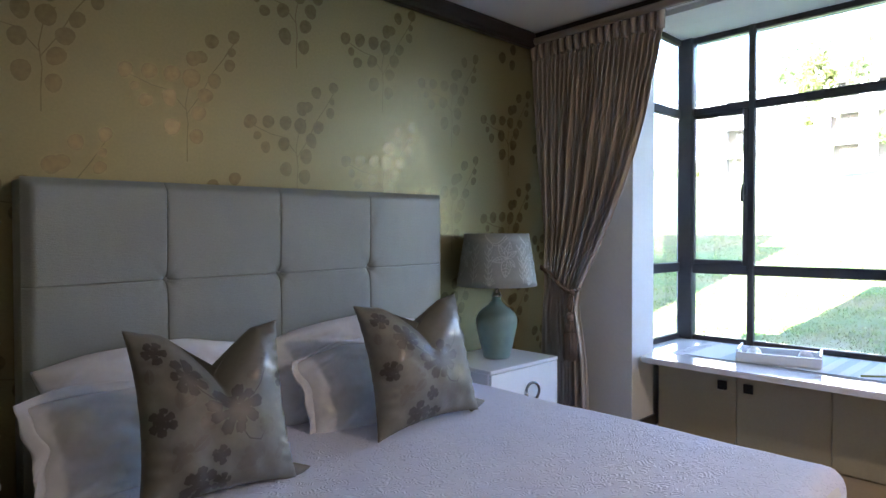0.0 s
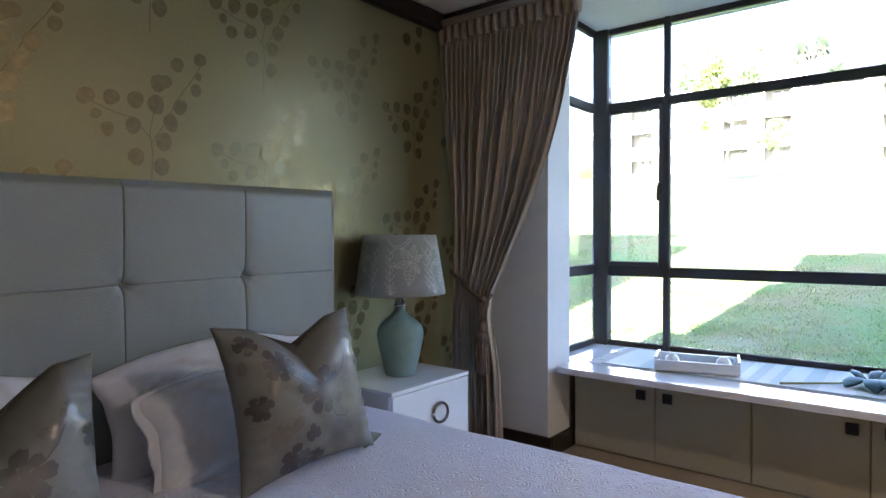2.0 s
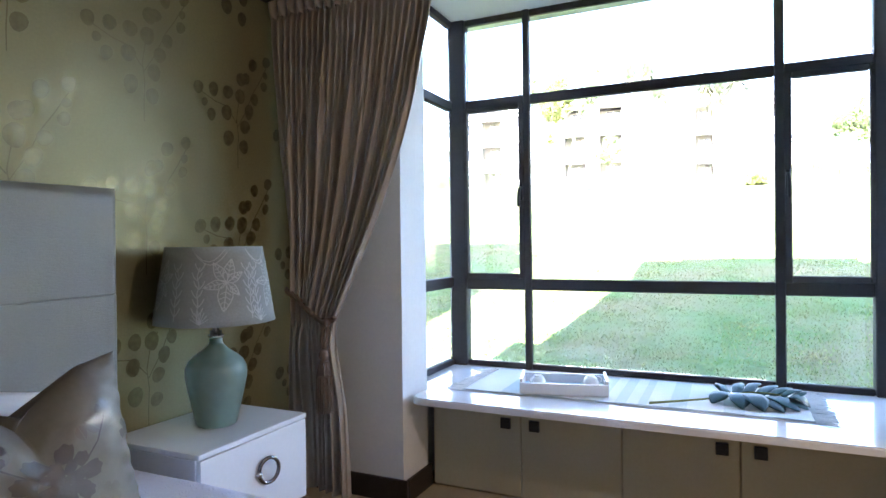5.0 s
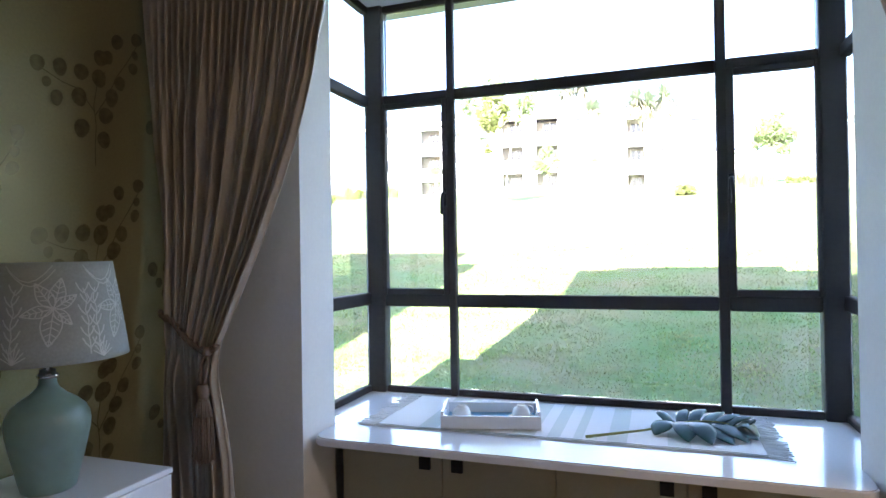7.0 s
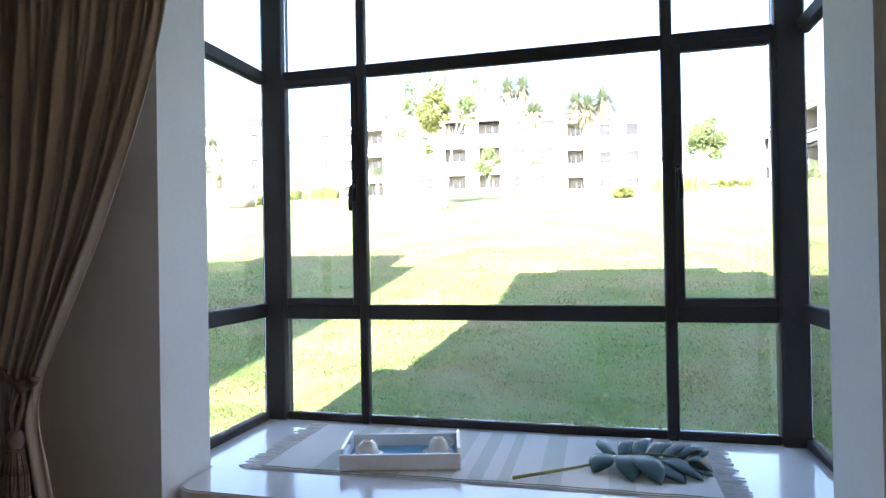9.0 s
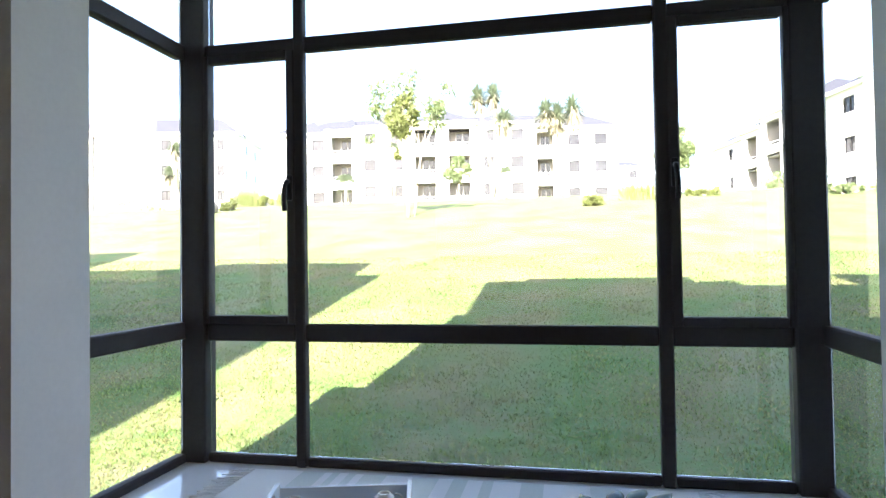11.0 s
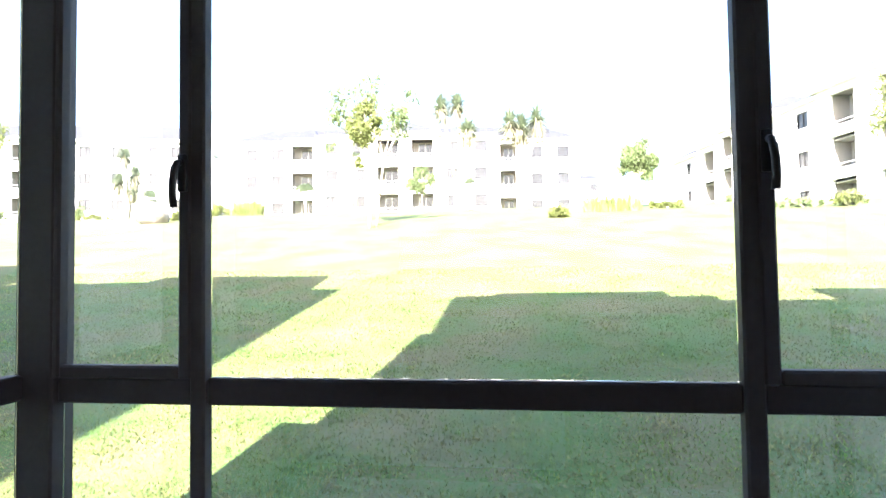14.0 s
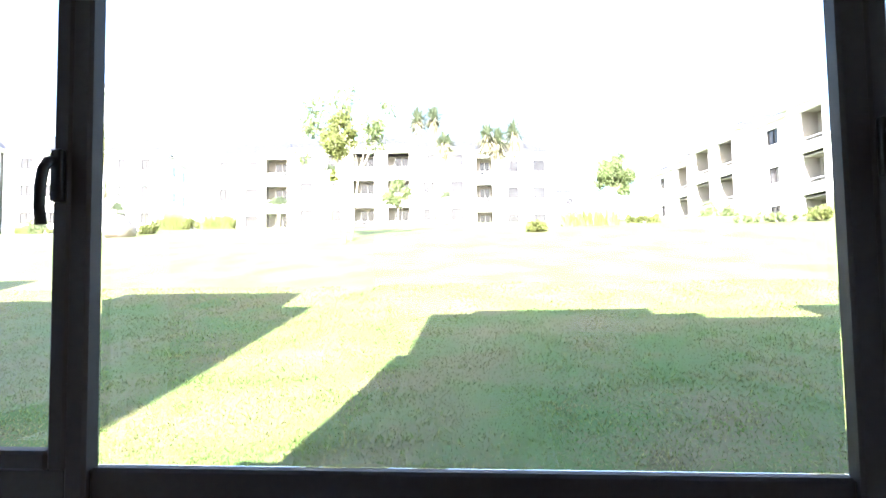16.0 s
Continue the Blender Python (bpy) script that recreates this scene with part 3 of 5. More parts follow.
# ---- bed ----
bed = thing("bed", (3.81, 2.7, 0), "double bed with a buttoned grey-blue leatherette headboard", "bed")
HX0, HX1, HZ1, HY = 2.862, 4.785, 1.54, 3.625
SEAMS, SEAM_Z = (3.325, 3.803, 4.288), 1.166


near = (-0.012, -0.008, -0.005, -0.003, -0.0015, 0.0, 0.0015, 0.003, 0.005, 0.008, 0.012)
PAD_X = np.unique(np.round(np.concatenate([np.linspace(HX0, HX1, 190)] + [[s + d for d in near] for s in SEAMS]), 5))
PAD_Z = np.unique(np.round(np.concatenate([np.linspace(0.15, HZ1, 130), [SEAM_Z + d for d in near]]), 5))


def pad(u, v):
    x, z = float(PAD_X[round(u * (len(PAD_X) - 1))]), float(PAD_Z[round(v * (len(PAD_Z) - 1))])
    edge = min(x - HX0, HX1 - x, HZ1 - z)
    y = HY + 0.035 * (1 - smooth_step(edge / 0.04)) ** 2
    for s in SEAMS:
        y += 0.006 * math.exp(-((x - s) / 0.0018) ** 2) + 0.0005 * math.exp(-abs(x - s) / 0.008)
        r, turn = math.hypot(x - s, z - SEAM_Z), math.atan2(z - SEAM_Z, x - s)
        y += 0.003 * math.exp(-abs(x - s) / 0.018)
        y += 0.026 * math.exp(-(r / 0.020) ** 2) + 0.008 * math.exp(-(r / 0.065) ** 2) + 0.0022 * math.exp(-r / 0.05) * min(1, r / 0.02) * math.cos(8 * turn)
    y += 0.005 * math.exp(-((z - SEAM_Z) / 0.0017) ** 2) + 0.0004 * math.exp(-abs(z - SEAM_Z) / 0.008)
    return (x, y + 0.0022 * noise.noise((x * 5, z * 4, 0)) + 0.0006 * noise.noise((x * 22, z * 9, 2)), z)


bm = sheet(bmesh.new(), pad, len(PAD_X) - 1, len(PAD_Z) - 1)
box(bm, (HX0 + 0.004, HY + 0.034, 0.0), (HX1 - 0.004, Y_HEAD - 0.008, HZ1 - 0.002), 0.008)
for v in bm.verts:                  # the board hangs slightly out of level
    v.co.z += 0.013 * (v.co.x - HX1) * smooth_step(v.co.z / 0.3)
board = part("headboard", bm, M["headboard"], bed, "grey-blue leatherette headboard in eight stitched panels", smooth=True)
for s in SEAMS:
    bm = bmesh.new()
    bmesh.ops.create_uvsphere(bm, u_segments=16, v_segments=10, radius=0.009, matrix=Matrix.Translation((s, HY + 0.035, SEAM_Z + 0.013 * (s - HX1))) @ Matrix.Diagonal((1, 0.5, 1, 1)))
    part("button", bm, M["headboard"], board, smooth=True)
part("base", boxed((2.96, 1.77, 0.03), (4.77, 3.61, 0.26), 0.02), M["dark"], bed)
part("mattress", boxed((2.93, 1.74, 0.26), (4.80, 3.615, 0.532), 0.06, 4), M["linen"], bed, smooth=True)
for x in (3.0, 4.62):
    for y in (1.85, 3.5):
        part("leg", tube(bmesh.new(), (x, y, 0), (x, y, 0.035), 0.03), M["dark"], bed)


# the spread: top, rounded edges and hanging sides in one cloth
def spread(u, v):
    """u across the bed, v from the foot to the pillows; both run down the sides."""
    half, drop = 0.965, 0.33
    s = (u - 0.5) * 2 * (half + drop)
    t = v * (1.935 + drop) - drop
    z = 0.550
    r = 0.07

    def fold(d, limit):
        # distance along the cloth to offset and fall over a rounded edge
        over = d - (limit - r)
        if over <= 0:
            return d, 0.0
        a = over / r
        if a < math.pi / 2:
            return limit - r + r * math.sin(a), r * (1 - math.cos(a))
        return limit, r + (over - r * math.pi / 2)

    ax, fx = fold(abs(s), half)
    x = math.copysign(ax, s)
    y = t if t > 0.07 else 0.07 - r * math.sin(min((0.07 - t) / r, math.pi / 2))
    fy = 0 if t > 0.07 else (r * (1 - math.cos((0.07 - t) / r)) if (0.07 - t) / r < math.pi / 2 else r + (0.07 - t) - r * math.pi / 2)
    z -= max(fx, fy) if min(fx, fy) < 0.02 else math.hypot(fx, fy) * 0.95
    z = max(z, 0.20)
    hang = smooth_step((0.52 - z) / 0.2)
    x += math.copysign(0.012 * hang * math.sin(13 * y), s) if fx > 0.05 else 0
    z += 0.006 * noise.noise((s * 2.2, t * 2.2, 1)) + 0.003 * noise.noise((s * 7, t * 7, 5))
    return (3.868 + x, 1.745 + y, z)


bm = sheet(bmesh.new(), spread, 150, 140)
solid("bedspread", bm, M["spread"], "white bedspread with an embossed scroll pattern", "bedspread", smooth=True, at=(3.81, 2.6, 0.22))


def cushion_surface(w, hgt, thick, dent, front, crown=0.0, seed=0):
    """A soft cushion side: u along its width, v up; front 1 or -1."""
    def fn(u, v):
        p, q = 2 * u - 1, 2 * v - 1
        pull = 0.10
        x = p * (w / 2) * (1 - pull * (1 - q * q) * abs(p) ** 2 * 0.9 + 0.03 * q * q)
        z = q * (hgt / 2) * (1 - pull * (1 - p * p) * abs(q) ** 2 * 0.9 + 0.03 * p * p)
        body = max(0.0, (1 - abs(p) ** 2.6)) ** 0.55 * max(0.0, (1 - abs(q) ** 2.6)) ** 0.55
        y = -front * thick * (0.5 if front > 0 or not dent else 0.28) * body
        if dent:                   # the chopped top edge folds down into a V
            v_cut = max(0.0, 1 - abs(p) / 0.62)
            z -= dent * v_cut ** 1.25 * smooth_step((q + 0.25) / 1.25) * hgt
            y += front * thick * 0.22 * v_cut ** 2 * smooth_step((q + 0.1) / 1.1)
        if crown:
            z += crown * hgt * (1 - p * p) * smooth_step((q + 1) / 2) + 0.018 * noise.noise((p * 1.7 + seed, q * 1.7, 7)) * abs(q)
            x += 0.022 * noise.noise((q * 2.1, p + seed, 3)) * abs(p)
        wr = noise.noise((p * 2.2 + seed, q * 2.2, front)) * 0.022 + noise.noise((p * 5, q * 5 + seed, front)) * (0.005 if dent else 0.012) + (0 if dent else noise.noise((p * 9, q * 9 + seed, front)) * 0.007)
        y += wr * body * (0.45 if dent else 1.0)
        if dent:                   # puckers along the side seams and the slumped foot
            y += 0.0075 * body * smooth_step((abs(p) - 0.66) / 0.26) * math.sin(31 * q + 2.5 * math.sin(5 * q + seed) + 3 * p)
            y += 0.006 * body * smooth_step((-q - 0.5) / 0.4) * math.sin(17 * p + 4 * q + seed)
        return Vector((x, y, z))
    return fn


def put_on(fn, m):
    return lambda u, v: m @ fn(u, v)


def pillow(m, label, w=0.72, hgt=0.46, thick=0.19, seed=0, loose=0.0):
    """A soft sleeping pillow in a wrinkled case with a loose flange."""
    p = thing("pillow", m.translation, label, "pillow", "white pillows on the bed")

    def side(front):
        plain = cushion_surface(w, hgt, thick, 0, front, crown=0.13, seed=seed)

        def fn(u, v):
            q = plain(u, v)
            a, b2 = 2 * u - 1, 2 * v - 1
            body = (1 - a ** 4) * (1 - b2 ** 4)
            # creases that run in from the corners and along the top
            run = abs(a) * 7 + b2 * 5 + 3 * noise.noise((a * 2 + seed, b2 * 2, 5))
            q.y -= front * body * 0.006 * crease(3 * run) * smooth_step((abs(a) + abs(b2) - 0.7) / 0.6)
            q.y -= front * body * 0.005 * crease(9 * a + 14 * b2 + 4 * noise.noise((a * 3, b2 * 2, seed))) * smooth_step(b2 + 0.3)
            q.z -= 0.05 * hgt * abs(a) ** 3 * smooth_step(b2)
            return q
        return fn

    bm = bmesh.new()
    for front in (1, -1):
        sheet(bm, put_on(side(front), m), 70, 50)
    bmesh.ops.remove_doubles(bm, verts=bm.verts, dist=0.0008)
    bmesh.ops.recalc_face_normals(bm, faces=bm.faces)
    part("filling", bm, M["linen"], p, smooth=True)
    if not loose:
        return p
    edge = side(1)

    def flange(u, v):
        a = 2 * math.pi * u
        c, s = math.cos(a), math.sin(a)
        k = 1 / max(abs(c), abs(s))
        q = edge(0.5 + 0.485 * c * k, 0.5 + 0.485 * s * k)
        reach = v * loose * (1 + 0.5 * noise.noise((3 * c, 3 * s, seed)))
        flop = noise.noise((2.6 * c + seed, 2.6 * s, 2)) * 0.04 + noise.noise((7 * c, 7 * s + seed, 4)) * 0.02
        return m @ (q + Vector((c * k * reach, flop * v * v + 0.004 * v, s * k * reach - 0.030 * v * v * abs(c))))

    f = part("flange", sheet(bmesh.new(), flange, 150, 5), M["linen"], p, smooth=True)
    mod = f.modifiers.new("thickness", "SOLIDIFY")
    mod.thickness, mod.offset = 0.004, 0
    return p


pillow(pose(3.235, 3.48, 0.705, -13, 1, 2), "white cotton pillow leaning against the headboard", w=0.74, seed=1, hgt=0.40)
pillow(pose(4.065, 3.48, 0.705, -13, -2, -1), "white cotton pillow leaning against the headboard", w=0.82, seed=5, hgt=0.41)
pillow(pose(3.17, 3.31, 0.625, -24, 3, 3), "white cotton pillow leaning on another pillow", w=0.72, seed=9, hgt=0.36, loose=0.034)
pillow(pose(4.05, 3.31, 0.64, -22, 1, -2), "white cotton pillow leaning on another pillow", w=0.66, seed=13, hgt=0.38, loose=0.03)


def flower(bm, fn, cu, cv, size, petals, turn, lift):
    """A petalled motif lying on a cushion's face."""
    def at(u, v):
        u, v = min(max(u, 0.02), 0.98), min(max(v, 0.02), 0.98)
        p = fn(u, v)
        n = (fn(min(u + 0.01, 1), v) - p).cross(fn(u, min(v + 0.01, 1)) - p).normalized()
        if n.y * lift > 0:
            n = -n
        return p + n * abs(lift)
    jig = random.Random(round(cu * 900 + cv * 70))
    for r0, r1, count, shift in ((0.50, 1.0, petals, 0.0), (0.20, 0.66, petals - 1, 0.5), (0.0, 0.30, 4, 0.2)):
        for k in range(count):
            a = turn + 2 * math.pi * (k + shift + jig.uniform(-0.14, 0.14)) / count
            out = r1 * jig.uniform(0.82, 1.08)
            wide = math.pi / count * jig.uniform(0.86, 0.98)
            skew = jig.uniform(-0.12, 0.12)
            rim = []
            for i in range(17):
                q = -1 + i / 8      # round the petal: narrow foot, broad scalloped tip
                w = wide * q * out * (0.55 + 0.45 * (1 - q * q) ** 0.5)
                rr = r0 + (out - r0) * (1 - abs(q) ** 2.6) ** 0.5 * (1 + 0.07 * math.cos(9 * q))
                rim.append((rr, w + skew * (rr - r0)))
            rim.append((r0, 0.0))
            ctr = ((r0 + out) / 2, skew * (out - r0) / 2)
            place = [bm.verts.new(at(cu + size * (rr * math.cos(a) - w * math.sin(a)), cv + size * (rr * math.sin(a) + w * math.cos(a)))) for rr, w in [ctr] + rim]
            for i in range(1, len(place)):
                bm.faces.new((place[0], place[i], place[i % (len(place) - 1) + 1]))


def leaf_motif(bm, fn, cu, cv, size, turn, lift):
    """A pointed woven leaf, split along its midrib."""
    def at(s, t):
        u = cu + size * (s * math.cos(turn) - t * math.sin(turn))
        v = cv + size * (s * math.sin(turn) + t * math.cos(turn))
        u, v = min(max(u, 0.02), 0.97), min(max(v, 0.02), 0.97)
        p = fn(u, v)
        n = (fn(u + 0.01, v) - p).cross(fn(u, v + 0.01) - p).normalized()
        return p + (n if n.y < 0 else -n) * lift
    for side in (1, -1):
        inner = [bm.verts.new(at(i / 6, side * 0.02)) for i in range(7)]
        outer = [bm.verts.new(at(i / 6, side * (0.02 + 0.27 * math.sin(math.pi * (i / 6) ** 0.75) * (1 + 0.1 * math.cos(5 * i))))) for i in range(1, 6)]
        for i in range(6):
            o0 = outer[i - 1] if i else None
            o1 = outer[i] if i < 5 else None
            ring = [inner[i], inner[i + 1]] + ([o1] if o1 else []) + ([o0] if o0 else [])
            bm.faces.new(ring)


def vine(bm, fn, pts, width, lift):
    rows = []
    for i, (u, v) in enumerate(pts):
        p = fn(u, v)
        n = (fn(min(u + 0.01, 1), v) - p).cross(fn(u, min(v + 0.01, 1)) - p).normalized()
        if n.y * lift > 0:
            n = -n
        q = Vector(pts[min(i + 1, len(pts) - 1)]) - Vector(pts[max(i - 1, 0)])
        d = Vector((-q.y, q.x)).normalized() * width
        rows.append((bm.verts.new(fn(u + d.x, v + d.y) + n * lift), bm.verts.new(fn(u - d.x, v - d.y) + n * lift)))
    for a, c in zip(rows, rows[1:]):
        bm.faces.new((a[0], c[0], c[1], a[1]))


def damask_cushion(m, label, seed, w, dent):
    c = thing("cushion", m.translation, label, "cushion", "damask cushions on the bed")
    fn = cushion_surface(w, 0.50, 0.20, dent, 1, seed=seed)
    back = cushion_surface(w, 0.50, 0.20, dent, -1, seed=seed)
    bm = sheet(bmesh.new(), put_on(fn, m), 90, 90)
    sheet(bm, put_on(back, m), 90, 90)
    bmesh.ops.remove_doubles(bm, verts=bm.verts, dist=0.0008)
    bmesh.ops.recalc_face_normals(bm, faces=bm.faces)
    part("cover", bm, M["satin"], c, smooth=True)
    r = random.Random(seed)
    mf = put_on(fn, m)
    for u, v, size, n in ((0.54, 0.50, 0.165, 9), (0.27, 0.72, 0.10, 7), (0.12, 0.86, 0.06, 5), (0.10, 0.48, 0.07, 6), (0.42, 0.24, 0.05, 5), (0.30, 0.10, 0.09, 6), (0.92, 0.62, 0.05, 5), (0.44, 0.08, 0.05, 5)):
        bm = bmesh.new()
        flower(bm, mf, u, v, size * 1.15, n, r.uniform(0, 6), 0.0025)
        part("flower_motif", bm, M["motif"], c, "dark taupe woven flower", smooth=True)
    for u, v, size, n in ((0.80, 0.74, 0.05, 5), (0.74, 0.36, 0.06, 6), (0.62, 0.20, 0.07, 5), (0.20, 0.30, 0.06, 5), (0.86, 0.24, 0.04, 5), (0.88, 0.48, 0.035, 4), (0.36, 0.44, 0.05, 5)):
        bm = bmesh.new()
        flower(bm, mf, u, v, size * 1.1, n, r.uniform(0, 6), 0.0022)
        part("flower_motif", bm, M["motif_pale"], c, "pale shiny woven flower", smooth=True)
    sprays = ((0.66, 0.27, 0.10, -0.9), (0.70, 0.30, 0.09, 0.9), (0.76, 0.66, 0.10, 2.4), (0.80, 0.66, 0.09, 0.3), (0.33, 0.66, 0.10, 0.9), (0.30, 0.60, 0.10, 3.6), (0.36, 0.36, 0.11, 4.0), (0.20, 0.62, 0.09, 4.6), (0.15, 0.20, 0.10, 1.0), (0.52, 0.14, 0.10, 0.4), (0.80, 0.14, 0.09, 1.2), (0.66, 0.74, 0.08, 5.0), (0.06, 0.68, 0.08, 1.5))
    for u, v, size, turn in sprays:
        bm = bmesh.new()
        leaf_motif(bm, mf, u, v, size * 1.15, turn + r.uniform(-0.3, 0.3), 0.0021)
        part("leaf_motif", bm, M["motif_pale"], c, smooth=True)
    for pts in (((0.54, 0.40), (0.60, 0.30), (0.68, 0.28), (0.74, 0.36)), ((0.66, 0.56), (0.73, 0.62), (0.78, 0.70), (0.80, 0.74)), ((0.42, 0.58), (0.34, 0.64), (0.28, 0.70))):
        bm = bmesh.new()
        vine(bm, mf, pts, 0.004, 0.0022)
        part("vine_motif", bm, M["motif"], c, smooth=True)
    # the pinched corner stands out as a small ear
    for sx in (1,):
        base = Vector((sx * (w / 2 - 0.03), 0.01, -0.225))
        reach = Vector((sx * 0.095, -0.005, -0.006))

        def ear(u, v):
            a = 2 * math.pi * v
            return m @ (base + reach * u + Vector((0, 0.013 * math.cos(a), 0.034 * math.sin(a) - 0.006 * u)) * (1 - u) ** 0.8)

        bm = sheet(bmesh.new(), ear, 8, 14)
        bmesh.ops.recalc_face_normals(bm, faces=bm.faces)
        part("corner", bm, M["satin"], c, smooth=True)
    return c


damask_cushion(pose(3.235, 3.0, 0.795, -17, 2, 2), "taupe satin damask cushion with a chopped top", 3, 0.47, 0.22)
damask_cushion(pose(4.115, 3.07, 0.805, -15, -1, 2), "taupe satin damask cushion with a chopped top", 8, 0.55, 0.155)


# ---- nightstands ----
def nightstand(x0, x1, label, mirror=False):
    n = thing("nightstand", ((x0 + x1) / 2, 3.6, 0), label, "nightstand", "nightstands beside the bed")
    part("body", boxed((x0, 3.375, 0.24), (x1, 3.825, 0.580), 0.003), M["white"], n)
    part("top", boxed((x0 - 0.004, 3.352, 0.582), (x1 + 0.004, 3.828, 0.602), 0.004), M["white"], n)
    d = part("drawer", boxed((x0 + 0.003, 3.352, 0.245), (x1 - 0.003, 3.373, 0.578), 0.003), M["white"], n)
    part("plinth", boxed((x0 + 0.03, 3.41, 0.0), (x1 - 0.03, 3.81, 0.24)), M["dark"], n)
    cx = (x0 + x1) / 2 + 0.035
    bm = bmesh.new()
    pts = [Vector((cx + 0.045 * math.cos(2 * math.pi * i / 28), 3.334 - 0.010 * math.cos(2 * math.pi * i / 28), 0.443 + 0.049 * math.sin(2 * math.pi * i / 28))) for i in range(28)]
    pipe(bm, pts, 0.0078, closed=True)
    part("ring_handle", bm, M["gunmetal"], d, "dark polished metal ring pull", smooth=True)
    part("boss", lathe(bmesh.new(), (cx - 0.046, 3.344, 0.437), [(0.0, 0.014), (0.010, 0.010), (0.014, 0.0), (0.010, -0.010), (0.0, -0.014)], 16), M["chrome"], d, "chrome boss", smooth=True)
    return n


nightstand(4.865, 5.455, "white lacquered nightstand with a ring-pull drawer")
nightstand(2.165, 2.755, "white lacquered nightstand at the other side of the bed")

# ---- table lamp ----
LX, LY, LZ = 5.175, 3.585, 0.602
lamp = thing("table_lamp", (LX, LY, LZ), "frosted blue-green glass bottle lamp with grey embroidered shade", "lamp")
prof = [(0.0, 0.0), (0.068, 0.0), (0.077, 0.006), (0.084, 0.03), (0.098, 0.09), (0.111, 0.15), (0.119, 0.19), (0.121, 0.215), (0.118, 0.238), (0.106, 0.262), (0.083, 0.284), (0.055, 0.303), (0.033, 0.324), (0.026, 0.338), (0.0245, 0.362)]
part("bottle", lathe(bmesh.new(), (LX, LY, LZ), prof, 40), M["bottle"], lamp, "frosted blue-green glass bottle", smooth=True)
part("collar", lathe(bmesh.new(), (LX, LY, LZ), [(0.0, 0.356), (0.028, 0.356), (0.032, 0.360), (0.032, 0.366), (0.028, 0.370), (0.024, 0.372), (0.024, 0.384), (0.013, 0.387), (0.013, 0.425), (0.0, 0.425)], 28), M["chrome"], lamp, "metal collar", smooth=True)
SB, ST, SZ0, SZ1 = 0.236, 0.188, 0.424, 0.727


def shade_at(a, k, off=0.0):
    r = SB + (ST - SB) * k + off
    return Vector((LX + r * math.cos(a), LY + r * math.sin(a), LZ + SZ0 + (SZ1 - SZ0) * k))


bm = bmesh.new()
sheet(bm, lambda u, v: shade_at(2 * math.pi * u, v), 64, 6)
shade = part("shade", bm, M["shade"], lamp, "grey fabric shade embroidered with white leaves", smooth=True)
mod = shade.modifiers.new("thickness", "SOLIDIFY")
mod.thickness, mod.offset = 0.003, -1
bm = bmesh.new()


def stitch(pts, width=0.0017):
    """A raised embroidered line on the shade; pts are (angle in degrees, height 0 to 1)."""
    rows = []
    for i, (a, k) in enumerate(pts):
        p, q = pts[max(i - 1, 0)], pts[min(i + 1, len(pts) - 1)]
        d = Vector(((q[0] - p[0]) * 0.0036, (q[1] - p[1]) * 0.33))
        n = Vector((-d.y, d.x)).normalized() * width
        rows.append((shade_at(radians(a + n.x / 0.0036), k + n.y / 0.33, 0.0016), shade_at(radians(a - n.x / 0.0036), k - n.y / 0.33, 0.0016)))
    vs = [(bm.verts.new(p), bm.verts.new(q)) for p, q in rows]
    for p, q in zip(vs, vs[1:]):
        bm.faces.new((p[0], q[0], q[1], p[1]))


def leaf_outline(a, k, length, turn, wide=0.32):
    """An outlined leaf with ribs; length in metres on the cloth."""
    def at(s, t):
        x, y = length * (s * math.cos(turn) - t * math.sin(turn)), length * (s * math.sin(turn) + t * math.cos(turn))
        return (a + x / 0.0036, min(0.985, max(0.015, k + y / 0.33)))
    for side in (1, -1):
        stitch([at(i / 8, side * wide * math.sin(math.pi * (i / 8) ** 0.8)) for i in range(9)])
        for j in range(1, 5):
            s = 0.15 + 0.17 * j
            stitch([at(s, 0), at(s + 0.10, side * wide * 0.75 * math.sin(math.pi * s ** 0.8))], 0.0014)
    stitch([at(0, 0), at(0.5, 0), at(1, 0)], 0.0014)


for base in (-65, 10, 85, 160, 235):
    for turn, reach in ((0.5, 0.075), (1.25, 0.10), (2.0, 0.095), (3.3, 0.085), (4.5, 0.12), (5.3, 0.07)):
        leaf_outline(base + 2 * math.sin(3 * base), 0.55, reach, turn + 0.15 * math.sin(base), 0.22)
    stitch([(base - 34 + 6 * i, 0.97 - 0.16 * math.sin(math.pi * i / 6)) for i in range(7)])
    stitch([(base - 32 + 6 * i, 0.93 - 0.16 * math.sin(math.pi * i / 6)) for i in range(7)])
    for sx in (1, -1):
        trunk = [(base + sx * (26 + 2 * math.sin(3 * i)), 0.08 + 0.11 * i) for i in range(7)]
        stitch(trunk)
        for i in range(1, 7):
            x, k = trunk[i]
            for s2 in (1, -1):
                stitch([(x, k - 0.05), (x + s2 * 3.5, k), (x + s2 * 5.5, k + 0.055)], 0.002)
    for i in range(8):
        stitch([(base - 24, 0.04), (base - 24 + 9 * math.cos(0.4 + i * 0.33), 0.04 + 0.17 * math.sin(0.4 + i * 0.33))], 0.0014)
part("embroidery", bm, M["thread"], shade, "white embroidered leaves and twigs")
part("socket", tube(bmesh.new(), (LX, LY, LZ + 0.415), (LX, LY, LZ + 0.50), 0.017, sides=14), M["black"], lamp)

